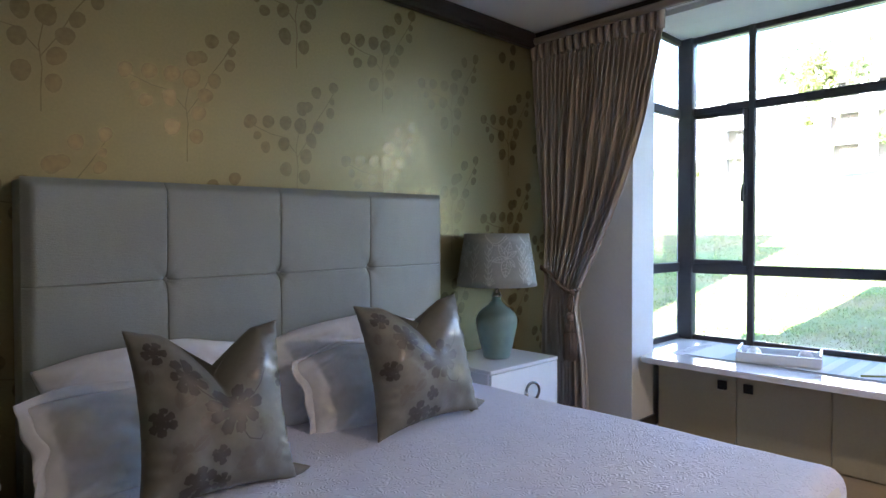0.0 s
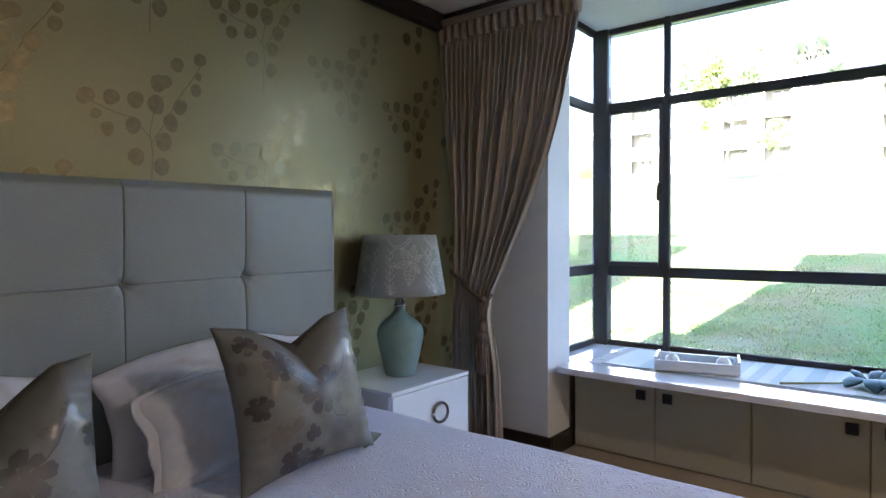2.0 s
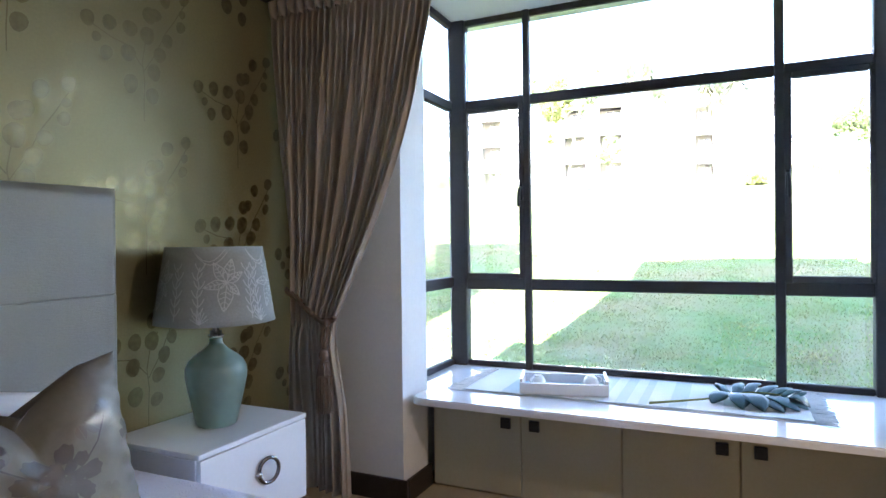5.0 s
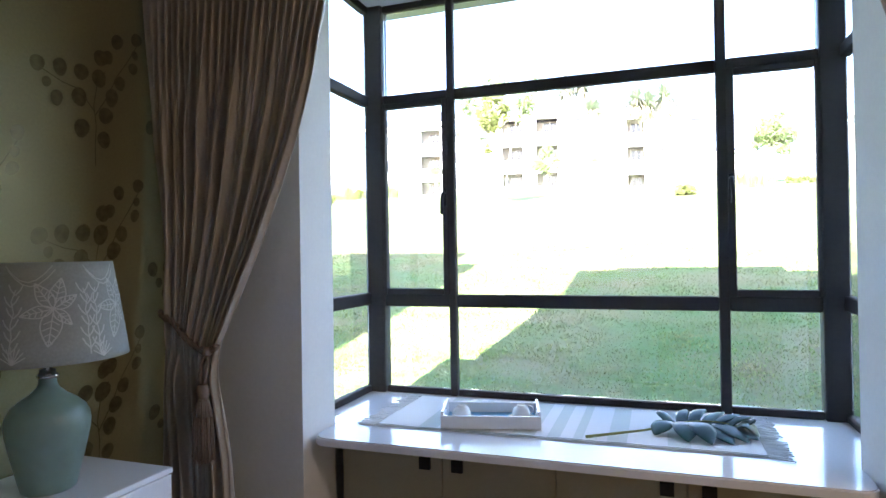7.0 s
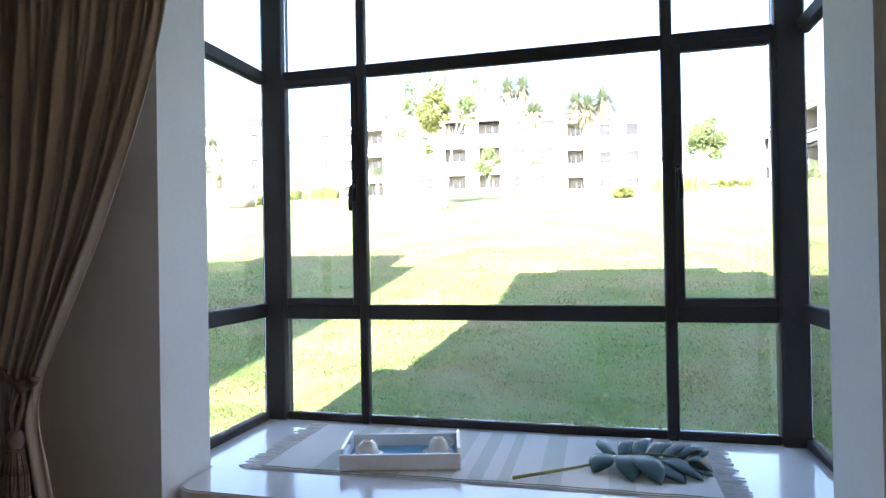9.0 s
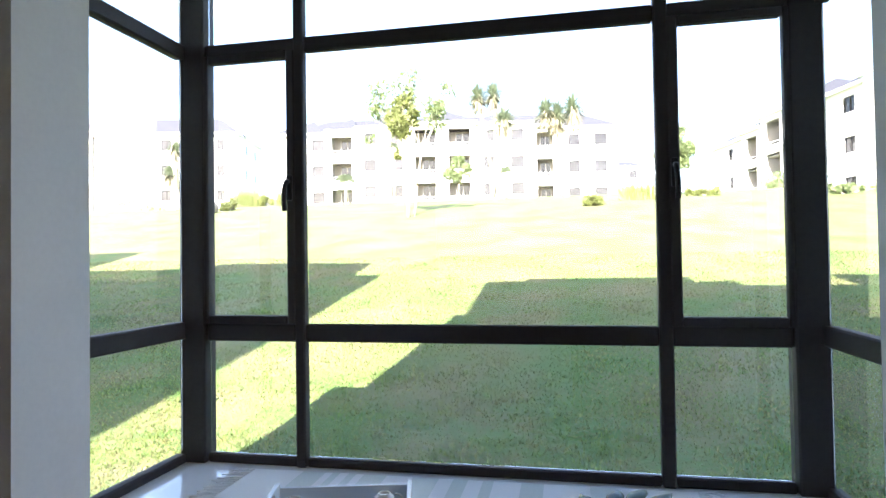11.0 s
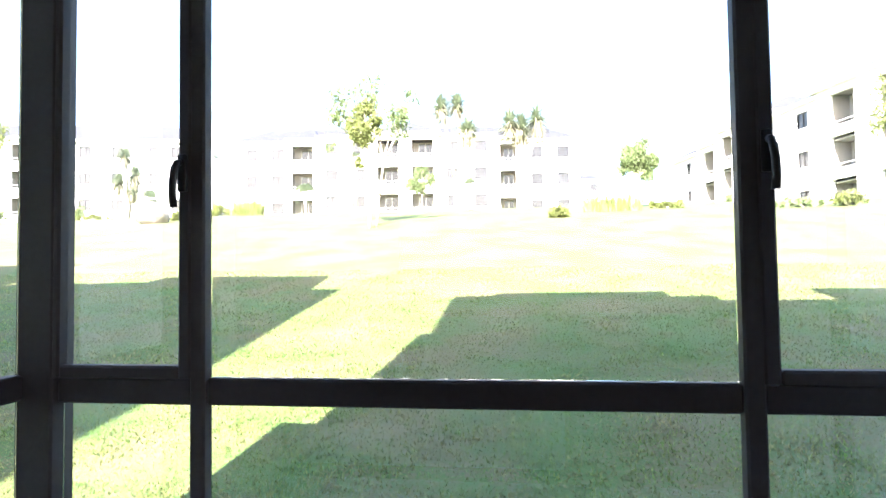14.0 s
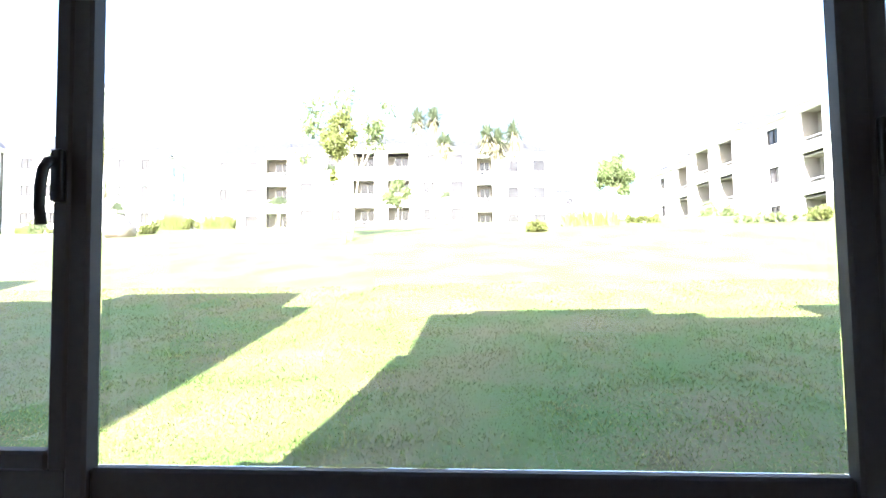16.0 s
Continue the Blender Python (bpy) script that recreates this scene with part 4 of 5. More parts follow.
# ---- runner, tray, cups and leaf on the bay seat ----
RZ = SILL + 0.0008
runner = thing("table_runner", (6.64, 2.15, SILL), "cream cotton runner with sage stripes and fringed ends", "runner")
bands = (("cloth", 0.20), ("cloth_green", 0.09), ("cloth", 0.03), ("cloth_green", 0.03), ("cloth", 0.035), ("cloth_green", 0.03), ("cloth", 0.03), ("cloth_green", 0.09), ("cloth", 0.10), ("cloth_green", 0.10), ("cloth", 0.055), ("cloth_green", 0.055), ("cloth", 0.055), ("cloth_green", 0.04), ("cloth", 0.10), ("cloth_green", 0.08), ("cloth", 0.16), ("cloth_green", 0.09), ("cloth", 0.27))
total = sum(w for _, w in bands)


def runner_at(s, t):
    """s along the runner in metres, t across it."""
    y = 2.985 - s
    x = 6.315 + 0.62 * t + 0.03 * (1 - t) * math.sin(s * 1.3) * 0.4 + 0.025 * s * 0.3
    return (x, y, RZ + 0.0022 + 0.0016 * noise.noise((s * 6, t * 4, 0)) + 0.001 * math.sin(30 * s + 3 * t))


s0 = 0.0
for name, w in bands:
    w *= 1.64 / total
    bm = sheet(bmesh.new(), lambda u, v, a=s0, ww=w: runner_at(a + ww * u, v), 6, 24)
    bmesh.ops.reverse_faces(bm, faces=bm.faces)
    part("stripe", bm, M[name], runner, smooth=True)
    s0 += w
for t in (0.012, 0.042):
    bm = bmesh.new()
    pts = [Vector(runner_at(1.64 * i / 60, t)) + Vector((0, 0, 0.002)) for i in range(61)]
    pipe(bm, pts, 0.0016, 5)
    part("edge_cord", bm, M["shade"], runner, "grey edge cord")
for end, sgn in ((0.0, 1), (1.64, -1)):
    bm = bmesh.new()
    r = random.Random(int(end * 10) + 2)
    for i in range(52):
        p = Vector(runner_at(end, (i + 0.5) / 52))
        q = p + Vector((r.uniform(-0.035, 0.02), sgn * r.uniform(0.06, 0.10), 0))
        p.z, q.z = RZ + 0.003, RZ + 0.0025 + 0.002 * r.random()
        mid = (p + q) / 2 + Vector((r.uniform(-0.012, 0.012), 0, 0.002))
        tube(bm, p, mid, 0.0024, sides=5)
        tube(bm, mid, q, 0.0024, 0.0030, 5)
    part("fringe", bm, M["cloth"], runner, "knotted cream fringe")

TRAY = Matrix.Translation((6.528, 2.482, RZ + 0.006)) @ Matrix.Rotation(radians(13.6), 4, "Z")     # local x: depth, y: width
tray = thing("serving_tray", TRAY.translation, "white wooden tray with a blue liner and cut-out grips", "tray")


def tray_box(lo, hi, bevel=0.003):
    bm = boxed(lo, hi, bevel)
    bmesh.ops.transform(bm, matrix=TRAY, verts=bm.verts)
    return bm


part("bottom", tray_box((-0.135, -0.222, 0.0), (0.135, 0.222, 0.008)), M["white"], tray)
part("liner", tray_box((-0.122, -0.209, 0.0085), (0.122, 0.209, 0.0105), 0), M["tray_blue"], tray, "blue liner")
part("side", tray_box((-0.137, -0.225, 0.0), (-0.123, 0.225, 0.058)), M["white"], tray)
part("side", tray_box((0.123, -0.225, 0.0), (0.137, 0.225, 0.058)), M["white"], tray)
for sy in (-1, 1):
    y0, y1 = sorted((sy * 0.211, sy * 0.225))
    bm = bmesh.new()
    box(bm, (-0.1225, y0, 0.0), (0.1225, y1, 0.040), 0.002)
    box(bm, (-0.1225, y0, 0.040), (-0.05, y1, 0.075), 0.002)
    box(bm, (0.05, y0, 0.040), (0.1225, y1, 0.075), 0.002)
    box(bm, (-0.05, y0, 0.064), (0.05, y1, 0.075), 0.002)
    bmesh.ops.transform(bm, matrix=TRAY, verts=bm.verts)
    part("end", bm, M["white"], tray)


def cup(x, y, turn):
    c = TRAY @ Vector((x, y, 0.0108))
    t = thing("teacup", c, "white china teacup turned down on its saucer", "teacup", "cups on the tray")
    part("saucer", lathe(bmesh.new(), c, [(0.0, 0.001), (0.032, 0.001), (0.036, 0.003), (0.060, 0.010), (0.062, 0.013), (0.036, 0.008), (0.0, 0.006)], 36), M["china"], t, smooth=True)
    part("bowl", lathe(bmesh.new(), c, [(0.043, 0.0105), (0.0445, 0.013), (0.042, 0.028), (0.037, 0.045), (0.029, 0.058), (0.020, 0.0625), (0.0195, 0.067), (0.016, 0.067), (0.0155, 0.0625), (0.0, 0.0625)], 36), M["china"], t, smooth=True)
    bm = bmesh.new()
    pts = []
    for i in range(13):
        a = radians(-100 + 200 * i / 12)
        r = 0.038 + 0.020 * math.cos(a)
        pts.append(Vector((c.x + r * math.cos(turn), c.y + r * math.sin(turn), c.z + 0.042 + 0.017 * math.sin(a))))
    pipe(bm, pts, 0.0036)
    part("handle", bm, M["china"], t, smooth=True)


cup(-0.02, 0.135, radians(150))
cup(0.0, -0.14, radians(-60))

# monstera leaf with its stem
leaf = thing("monstera_leaf", (6.62, 1.60, SILL), "blue-green artificial monstera leaf on a long stem", "leaf")
bm = bmesh.new()
stem = [Vector((6.385, 2.03, RZ + 0.012)), Vector((6.45, 1.93, RZ + 0.014)), Vector((6.53, 1.80, RZ + 0.018)), Vector((6.60, 1.69, RZ + 0.028))]
pipe(bm, stem, 0.0068, taper=0.6)
part("stem", bm, M["stem"], leaf, "yellow-green stem", smooth=True)
axis = Vector((0.06, -1, 0)).normalized()
across = Vector((1, 0.06, 0)).normalized()
root = Vector((6.60, 1.685, RZ + 0.03))
rl = random.Random(11)
for side in (1, -1):
    for k in range(7):
        s = -0.02 + 0.046 * k                 # where the lobe leaves the midrib
        reach = (0.12, 0.165, 0.19, 0.185, 0.165, 0.13, 0.08)[k]
        sweep = radians(100 - 13 * k) if k else radians(128)
        d = axis * math.cos(sweep) + across * side * math.sin(sweep)
        n = axis * math.sin(sweep) - across * side * math.cos(sweep)
        rise = rl.uniform(0.014, 0.036)

        def lobe(u, v, s=s, reach=reach, d=d, n=n, rise=rise, side=side):
            w = (0.0225 if side > 0 else 0.040) * (1.0 + 0.15 * math.sin(math.pi * min(1, u * 1.1))) * (1 - max(0.0, (u - 0.62) / 0.38) ** 1.6)
            p = root + axis * (s + 0.015) + d * (reach * u) + n * (w * (2 * v - 1) * 1.05)
            if side > 0:           # the far half curls up into points
                p += (n * 0.3 - d * 0.35) * reach * u ** 2 * 0.5
                p.z += 0.062 * u ** 1.4
            p.z += rise * math.sin(math.pi * (0.15 + 0.85 * u)) - 0.026 * u + 0.005 * (1 - (2 * v - 1) ** 2)
            p.z = max(p.z, RZ + 0.008)
            return p

        bm = sheet(bmesh.new(), lobe, 12, 6)
        o = part("lobe", bm, M["monstera"], leaf, smooth=True)
        md = o.modifiers.new("thickness", "SOLIDIFY")
        md.thickness, md.offset = 0.0016, 0
bm = bmesh.new()
rib = [root + axis * (0.30 * i / 8) + Vector((0, 0, 0.022 * math.sin(math.pi * i / 8) + 0.004)) for i in range(9)]
pipe(bm, rib, 0.005, 7, taper=0.25)
part("midrib", bm, M["stem"], leaf, "yellow-green midrib", smooth=True)

# ---- outdoors: the lawn ----
PROFILE_X = (-60, 6.0, 7.0, 9.5, 13.0, 17.3, 30.0, 40.0, 48.0, 70.0, 120.0, 600.0)
PROFILE_Z = (-0.35, -0.3, -0.2, -0.04, 0.4, 1.0, 3.5, 5.0, 5.7, 7.2, 8.0, 8.0)


def ground_z(x, y=0):
    return float(np.interp(x, PROFILE_X, PROFILE_Z))


b = bmesh.new()
xs = sorted(set(list(np.linspace(-60, 6, 6)) + list(np.linspace(7, 50, 90)) + [60, 70, 90, 120, 200, 400, 600]))
ys = sorted(set(list(np.linspace(-30, 60, 61)) + [-600, -300, -120, -60, 120, 300, 600]))
grid = [[b.verts.new((x, y, ground_z(x) + (0.05 * noise.noise((x * 0.25, y * 0.25, 0)) if 8 < x < 60 else 0))) for y in ys] for x in xs]
for i in range(len(xs) - 1):
    for j in range(len(ys) - 1):
        b.faces.new((grid[i][j], grid[i + 1][j], grid[i + 1][j + 1], grid[i][j + 1]))
solid("ground", b, M["lawn"], "sloping mown lawn", "lawn", kind="structure", smooth=True, at=(0, 0, 0))


def raw(name, verts, faces, mat, label="", category="", kind="", parent=None, group=""):
    me = bpy.data.meshes.new(name)
    me.from_pydata([tuple(v) for v in verts], [], faces)
    ob = new(name, me)
    me.materials.append(mat)
    if parent is not None:
        me.transform(Matrix.Translation(-ORIGIN[parent.name]))
        ob.parent = parent
        ORIGIN[ob.name] = ORIGIN[parent.name]
    return tagged(ob, label, category, group, kind)


gr = np.random.default_rng(7)
COUNT = 300000
dist = gr.random(COUNT) ** 1.9
gx = 7.25 + 12.5 * dist
gy = 1.9 + (gr.random(COUNT) - 0.5) * (8 + 1.9 * (gx - 4))
tuft = np.array([noise.noise((x * 1.6, y * 1.6, 3.0)) for x, y in zip(gx[::1], gy)])
size = (0.026 + 0.018 * gr.random(COUNT)) * (1 + 0.03 * (gx - 7)) * (1 + 0.5 * tuft)
ang = gr.random(COUNT) * 2 * np.pi
lean = (gr.random(COUNT) - 0.1) * 1.7
gz = np.interp(gx, PROFILE_X, PROFILE_Z) - 0.004 + np.array([0.05 * noise.noise((x * 0.25, y * 0.25, 0)) if x > 8 else 0 for x, y in zip(gx, gy)])
half = size * 0.17
wa = ang + np.pi / 2
tri = np.empty((COUNT, 3, 3))
tri[:, 0] = np.stack([gx + half * np.cos(wa), gy + half * np.sin(wa), gz], 1)
tri[:, 1] = np.stack([gx - half * np.cos(wa), gy - half * np.sin(wa), gz], 1)
tri[:, 2] = np.stack([gx + size * lean * np.cos(ang), gy + size * lean * np.sin(ang), gz + size * 0.75], 1)
raw("grass", tri.reshape(-1, 3).tolist(), [(3 * i, 3 * i + 1, 3 * i + 2) for i in range(COUNT)], M["blade"], "short green and straw-coloured lawn grass", "grass", "stuff")


# ---- houses ----
def hip_roof(bm, m, u0, u1, v0, v1, z, rise):
    run = min(u1 - u0, v1 - v0) / 2
    vm = (v0 + v1) / 2
    k = min(run, (u1 - u0) / 2 - 0.01)
    pts = [Vector(p) for p in ((u0, v0, z), (u1, v0, z), (u1, v1, z), (u0, v1, z), (u0 + k, vm, z + rise), (u1 - k, vm, z + rise))]
    vs = [bm.verts.new(m @ p) for p in pts]
    for f in ((0, 1, 5, 4), (1, 2, 5), (2, 3, 4, 5), (3, 0, 4), (3, 2, 1, 0)):
        bm.faces.new([vs[i] for i in f])


def block(bm, m, lo, hi, bevel=0.0):
    n = len(bm.verts)
    box(bm, lo, hi, bevel)
    bm.verts.ensure_lookup_table()
    bmesh.ops.transform(bm, matrix=m, verts=bm.verts[n:])


def building(p0, d, sections, label, depth=11.0, drop=2.95, base=None, group="apartment buildings", end_windows=False, rise=2.8, tall_b=1.85):
    """A three-storey block. sections: (u0, u1, v front, eave z, ((u0, u1, kind), ...)); u runs along the front, v into the building."""
    d = Vector((d[0], d[1], 0)).normalized()
    m = Matrix.Translation((p0[0], p0[1], 0)) @ Matrix(((d.x, -d.y, 0, 0), (d.y, d.x, 0, 0), (0, 0, 1, 0), (0, 0, 0, 1)))
    ua, ub = sections[0][0], sections[-1][1]
    mid = m @ Vector(((ua + ub) / 2, depth / 2, 0))
    zb = ground_z(mid.x) - 1.2 if base is None else base
    h = thing("apartment_building", (mid.x, mid.y, zb), label, "building", group)
    eave_low = min(s[3] for s in sections)
    bm = bmesh.new()
    block(bm, m, (ua, depth - 0.3, zb), (ub, depth, eave_low))
    block(bm, m, (ua, sections[0][2] + 0.3, zb), (ua + 0.3, depth - 0.3, sections[0][3] - 0.01))
    block(bm, m, (ub - 0.3, sections[-1][2] + 0.3, zb), (ub, depth - 0.3, sections[-1][3] - 0.01))
    part("wall", bm, M["wall_out"], h)
    bm = bmesh.new()
    back = max(s[2] for s in sections) + 0.3
    hip_roof(bm, m, ua - 0.4, ub + 0.4, back, depth + 0.5, eave_low + 0.25, rise)
    part("roof", bm, M["roof"], h, "slate-grey hipped roof")
    bm = bmesh.new()
    block(bm, m, (ua - 0.45, back + 1.4, eave_low - 0.004), (ub + 0.45, depth + 0.55, eave_low + 0.245))
    part("eaves", bm, M["wall_out"], h, "white boxed eaves")
    for u0, u1, v, eave, opens in sections:
        bm = bmesh.new()
        edges = [u0] + [e for o in opens for e in o[:2]] + [u1]
        for a, c in zip(edges[::2], edges[1::2]):
            if c - a > 0.01:
                block(bm, m, (a, v, zb), (c, v + 0.3, eave))
        for o0, o1, kind in opens:
            tall = 1.25 if kind == "w" else tall_b
            z_hi = eave
            for k in range(3):
                top = eave - 0.5 - drop * k
                block(bm, m, (o0, v, top), (o1, v + 0.3, z_hi))
                z_hi = top - tall
            block(bm, m, (o0, v, zb), (o1, v + 0.3, z_hi))
        for k in (1, 2):           # plaster string courses
            z = eave - 0.5 - drop * k + 0.45
            block(bm, m, (u0, v - 0.05, z), (u1, v + 0.001, z + 0.14))
        part("wall", bm, M["wall_out"], h)
        bm = bmesh.new()
        block(bm, m, (u0 - 0.25, v - 0.45, eave), (u1 + 0.25, v + 1.6, eave + 0.26))
        part("eaves", bm, M["wall_out"], h, "white boxed eaves")
        bm = bmesh.new()
        hip_roof(bm, m, u0 - 0.25, u1 + 0.25, v - 0.45, depth, eave + 0.265, rise * 0.9)
        part("roof", bm, M["roof"], h, "slate-grey hipped roof")
        for o0, o1, kind in opens:
            for k in range(3):
                top = eave - 0.5 - drop * k
                if kind == "w":
                    z0 = top - 1.25
                    w = bmesh.new()
                    mid_u = (o0 + o1) / 2
                    for lo, hi in (((o0, v + 0.10, z0), (o0 + 0.06, v + 0.16, top)), ((o1 - 0.06, v + 0.10, z0), (o1, v + 0.16, top)), ((o0, v + 0.10, z0), (o1, v + 0.16, z0 + 0.06)), ((o0, v + 0.10, top - 0.06), (o1, v + 0.16, top)), ((mid_u - 0.03, v + 0.10, z0), (mid_u + 0.03, v + 0.16, top))):
                        block(w, m, lo, hi)
                    wp = part("window", w, M["frame"], h)
                    g = bmesh.new()
                    block(g, m, (o0, v + 0.17, z0), (o1, v + 0.19, top))
                    part("pane", g, M["curtained"], wp)
                else:
                    z0 = top - tall_b
                    w = bmesh.new()
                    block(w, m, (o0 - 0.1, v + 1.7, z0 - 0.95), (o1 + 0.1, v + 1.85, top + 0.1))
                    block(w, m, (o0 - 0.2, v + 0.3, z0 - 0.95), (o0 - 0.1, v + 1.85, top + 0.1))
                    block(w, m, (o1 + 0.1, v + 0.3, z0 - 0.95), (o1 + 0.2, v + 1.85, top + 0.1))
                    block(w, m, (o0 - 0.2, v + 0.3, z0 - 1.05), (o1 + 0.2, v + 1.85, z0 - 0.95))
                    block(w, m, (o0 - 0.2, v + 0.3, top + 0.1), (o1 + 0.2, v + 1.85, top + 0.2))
                    # recess built in the darkened colour that carries its shade
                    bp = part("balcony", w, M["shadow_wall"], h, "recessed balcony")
                    g = bmesh.new()
                    a = o0 + (o1 - o0) * 0.30
                    block(g, m, (a, v + 1.66, z0 - 0.95), (o1 - 0.15, v + 1.69, top - 0.25))
                    part("glass_door", g, M["glass_dark"], bp)
                    r = bmesh.new()
                    for i in range(3):
                        uu = a + (o1 - 0.15 - a) * i / 2
                        block(r, m, (uu - 0.04, v + 1.62, z0 - 0.95), (uu + 0.04, v + 1.66, top - 0.25))
                    block(r, m, (o0, v + 0.12, z0 + 0.28), (o1, v + 0.17, z0 + 0.33))
                    part("railing", r, M["wall_out"], bp)
    if end_windows:                # small windows in the end wall
        for k in range(3):
            top = sections[-1][3] - 0.7 - drop * k
            for vv in (3.2, 7.0):
                w = bmesh.new()
                block(w, m, (ub - 0.02, vv, top - 1.1), (ub + 0.03, vv + 0.7, top))
                wp = part("window", w, M["frame"], h)
                g = bmesh.new()
                block(g, m, (ub + 0.031, vv + 0.06, top - 1.04), (ub + 0.036, vv + 0.64, top - 0.06))
                part("pane", g, M["glass_dark"], wp)
    return h


W, B = "w", "b"
building((68, 33.9), (4.5, -37.9), (
    (0.0, 6.3, 0.5, 15.75, ((1.66, 2.81, W), (4.39, 5.79, W))),
    (6.3, 9.6, 0.0, 15.95, ((6.74, 9.07, B),)),
    (9.6, 15.6, 0.3, 16.3, ((10.4, 11.72, W), (13.35, 14.72, W))),
    (15.6, 22.8, -0.4, 16.42, ((16.16, 18.46, B), (19.89, 22.24, B))),
    (22.8, 28.9, 0.2, 16.28, ((23.72, 25.08, W), (26.68, 28.09, W))),
    (28.9, 32.0, 0.0, 15.85, ((29.44, 31.21, B),)),
    (32.0, 38.2, 0.5, 15.6, ((32.91, 34.13, W), (35.71, 37.04, W)))), "white three-storey apartment building with balconies and grey roofs")
building((69 - 5.3 / 23.5 * 32, 38.8 + 22.9 / 23.5 * 32), (5.3, -22.9), (
    (0.0, 8.5, 0.4, 16.5, ((2.0, 4.0, W),)),
    (8.5, 15.4, -0.3, 16.6, ((9.4, 11.5, B), (12.85, 14.85, B))),
    (15.4, 25.5, 0.5, 16.5, ((17.1, 18.3, W), (19.5, 20.8, W), (23.0, 24.2, W))),
    (25.5, 32.0, 0.0, 16.4, ((27.2, 28.1, W), (29.6, 30.5, W)))), "white three-storey apartment building beside the lawn", depth=9.0, end_windows=True)
building((80.84, -14.54), (-0.9755, -0.22), (
    (0.0, 8.2, 0.9, 13.85, ((3.6, 4.6, W),)),
    (8.2, 11.9, 0.0, 14.0, ((8.95, 11.1, B),)),
    (11.9, 20.6, -0.1, 14.8, ((12.7, 15.3, B), (16.75, 19.1, B))),
    (20.6, 26.6, -0.08, 14.2, ((23.85, 25.2, W),)),
    (26.6, 40.0, -0.4, 14.55, ((28.0, 30.4, B), (32.5, 34.9, B), (37.0, 38.2, W)))), "white three-storey apartment building with deep balconies", depth=10.0, drop=3.12, base=3.5, tall_b=2.35)
building((104, 3.5), (0.12, -1), ((0.0, 4.0, 0.0, 17.2, ((1.2, 2.2, W),)), (4.6, 16.0, 2.0, 16.2, ((6.0, 7.2, W), (8.6, 9.8, W), (12.4, 13.6, W)))), "small white apartment building far behind the trees", depth=8.0, rise=1.2)

# the house that the room is in, and its neighbour, whose shadows lie on the lawn
home = thing("house", (0, -4, -0.3), "white rendered three-storey house around the bedroom", "house", kind="structure")
part("wall", boxed((-8, -20, Z_CEIL + 0.32), (6.3, 4.13, 6.12)), M["wall_out"], home)
part("wall", boxed((-8, -20, 6.125), (6.3, 3.97, 8.1)), M["wall_out"], home)
part("wall", boxed((X_BACK - 0.2, Y_HEAD + 0.21, -0.4), (6.29, 4.45, 3.2)), M["wall_out"], home)
part("wall", boxed((6.0, -20, -0.4), (6.3, Y_NEAR - 0.22, Z_CEIL + 0.32)), M["wall_out"], home)
part("roof", boxed((-8.5, 0.35, 8.1), (7.0, 3.45, 8.45)), M["roof"], home)
part("roof", boxed((-8.5, 3.46, 8.1), (6.72, 4.21, 8.4)), M["roof"], home)
part("roof", boxed((-8.5, -0.35, 8.1), (6.4, 0.34, 8.4)), M["roof"], home)
part("roof", boxed((-8.5, -2.2, 8.1), (5.6, -0.36, 8.4)), M["roof"], home)
part("roof", boxed((-8.5, -20.5, 8.1), (7.2, -2.21, 8.45)), M["roof"], home)
b = bmesh.new()
hip_roof(b, Matrix.Identity(4), -8, 5.2, -20, 4.0, 8.46, 2.6)
part("roof", b, M["roof"], home)
next_door = thing("house", (0, 20, -0.3), "white rendered three-storey house next door", "house", kind="structure")
part("wall", boxed((-8, 7.03, -0.4), (6.4, 40, 2.5)), M["wall_out"], next_door)
part("wall", boxed((-8, 6.84, 2.505), (6.4, 40, 5.6)), M["wall_out"], next_door)
part("wall", boxed((-8, 6.77, 5.605), (6.4, 40, 9.3)), M["wall_out"], next_door)
part("roof", boxed((-8.5, 7.5, 9.31), (6.95, 11.6, 10.2)), M["roof"], next_door)
part("roof", boxed((-8.5, 11.61, 9.31), (6.5, 15.5, 10.0)), M["roof"], next_door)
part("roof", boxed((-8.5, 15.51, 9.31), (7.6, 40.5, 11.6)), M["roof"], next_door)


# ---- trees and planting ----
def leaf_cloud(rn, blobs, count, size):
    """Small two-triangle leaves scattered in clusters; blobs: (x, y, z, radius)."""
    vs, fs = [], []
    weights = [r ** 2 for *_, r in blobs]
    for _ in range(count):
        x, y, z, r = rn.choices(blobs, weights)[0]
        d = Vector((rn.gauss(0, 1), rn.gauss(0, 1), rn.gauss(0, 1))).normalized() * r * rn.random() ** 0.45
        p = Vector((x, y, z)) + d
        q = Euler((rn.uniform(0, 6.3), rn.uniform(0, 6.3), rn.uniform(0, 6.3))).to_matrix()
        a, c = q @ Vector((size * rn.uniform(0.7, 1.3), 0, 0)), q @ Vector((0, size * 0.42, 0.1 * size))
        n = len(vs)
        vs += [p - a, p + c, p + a, p - c]
        fs.append((n, n + 1, n + 2, n + 3))
    return vs, fs


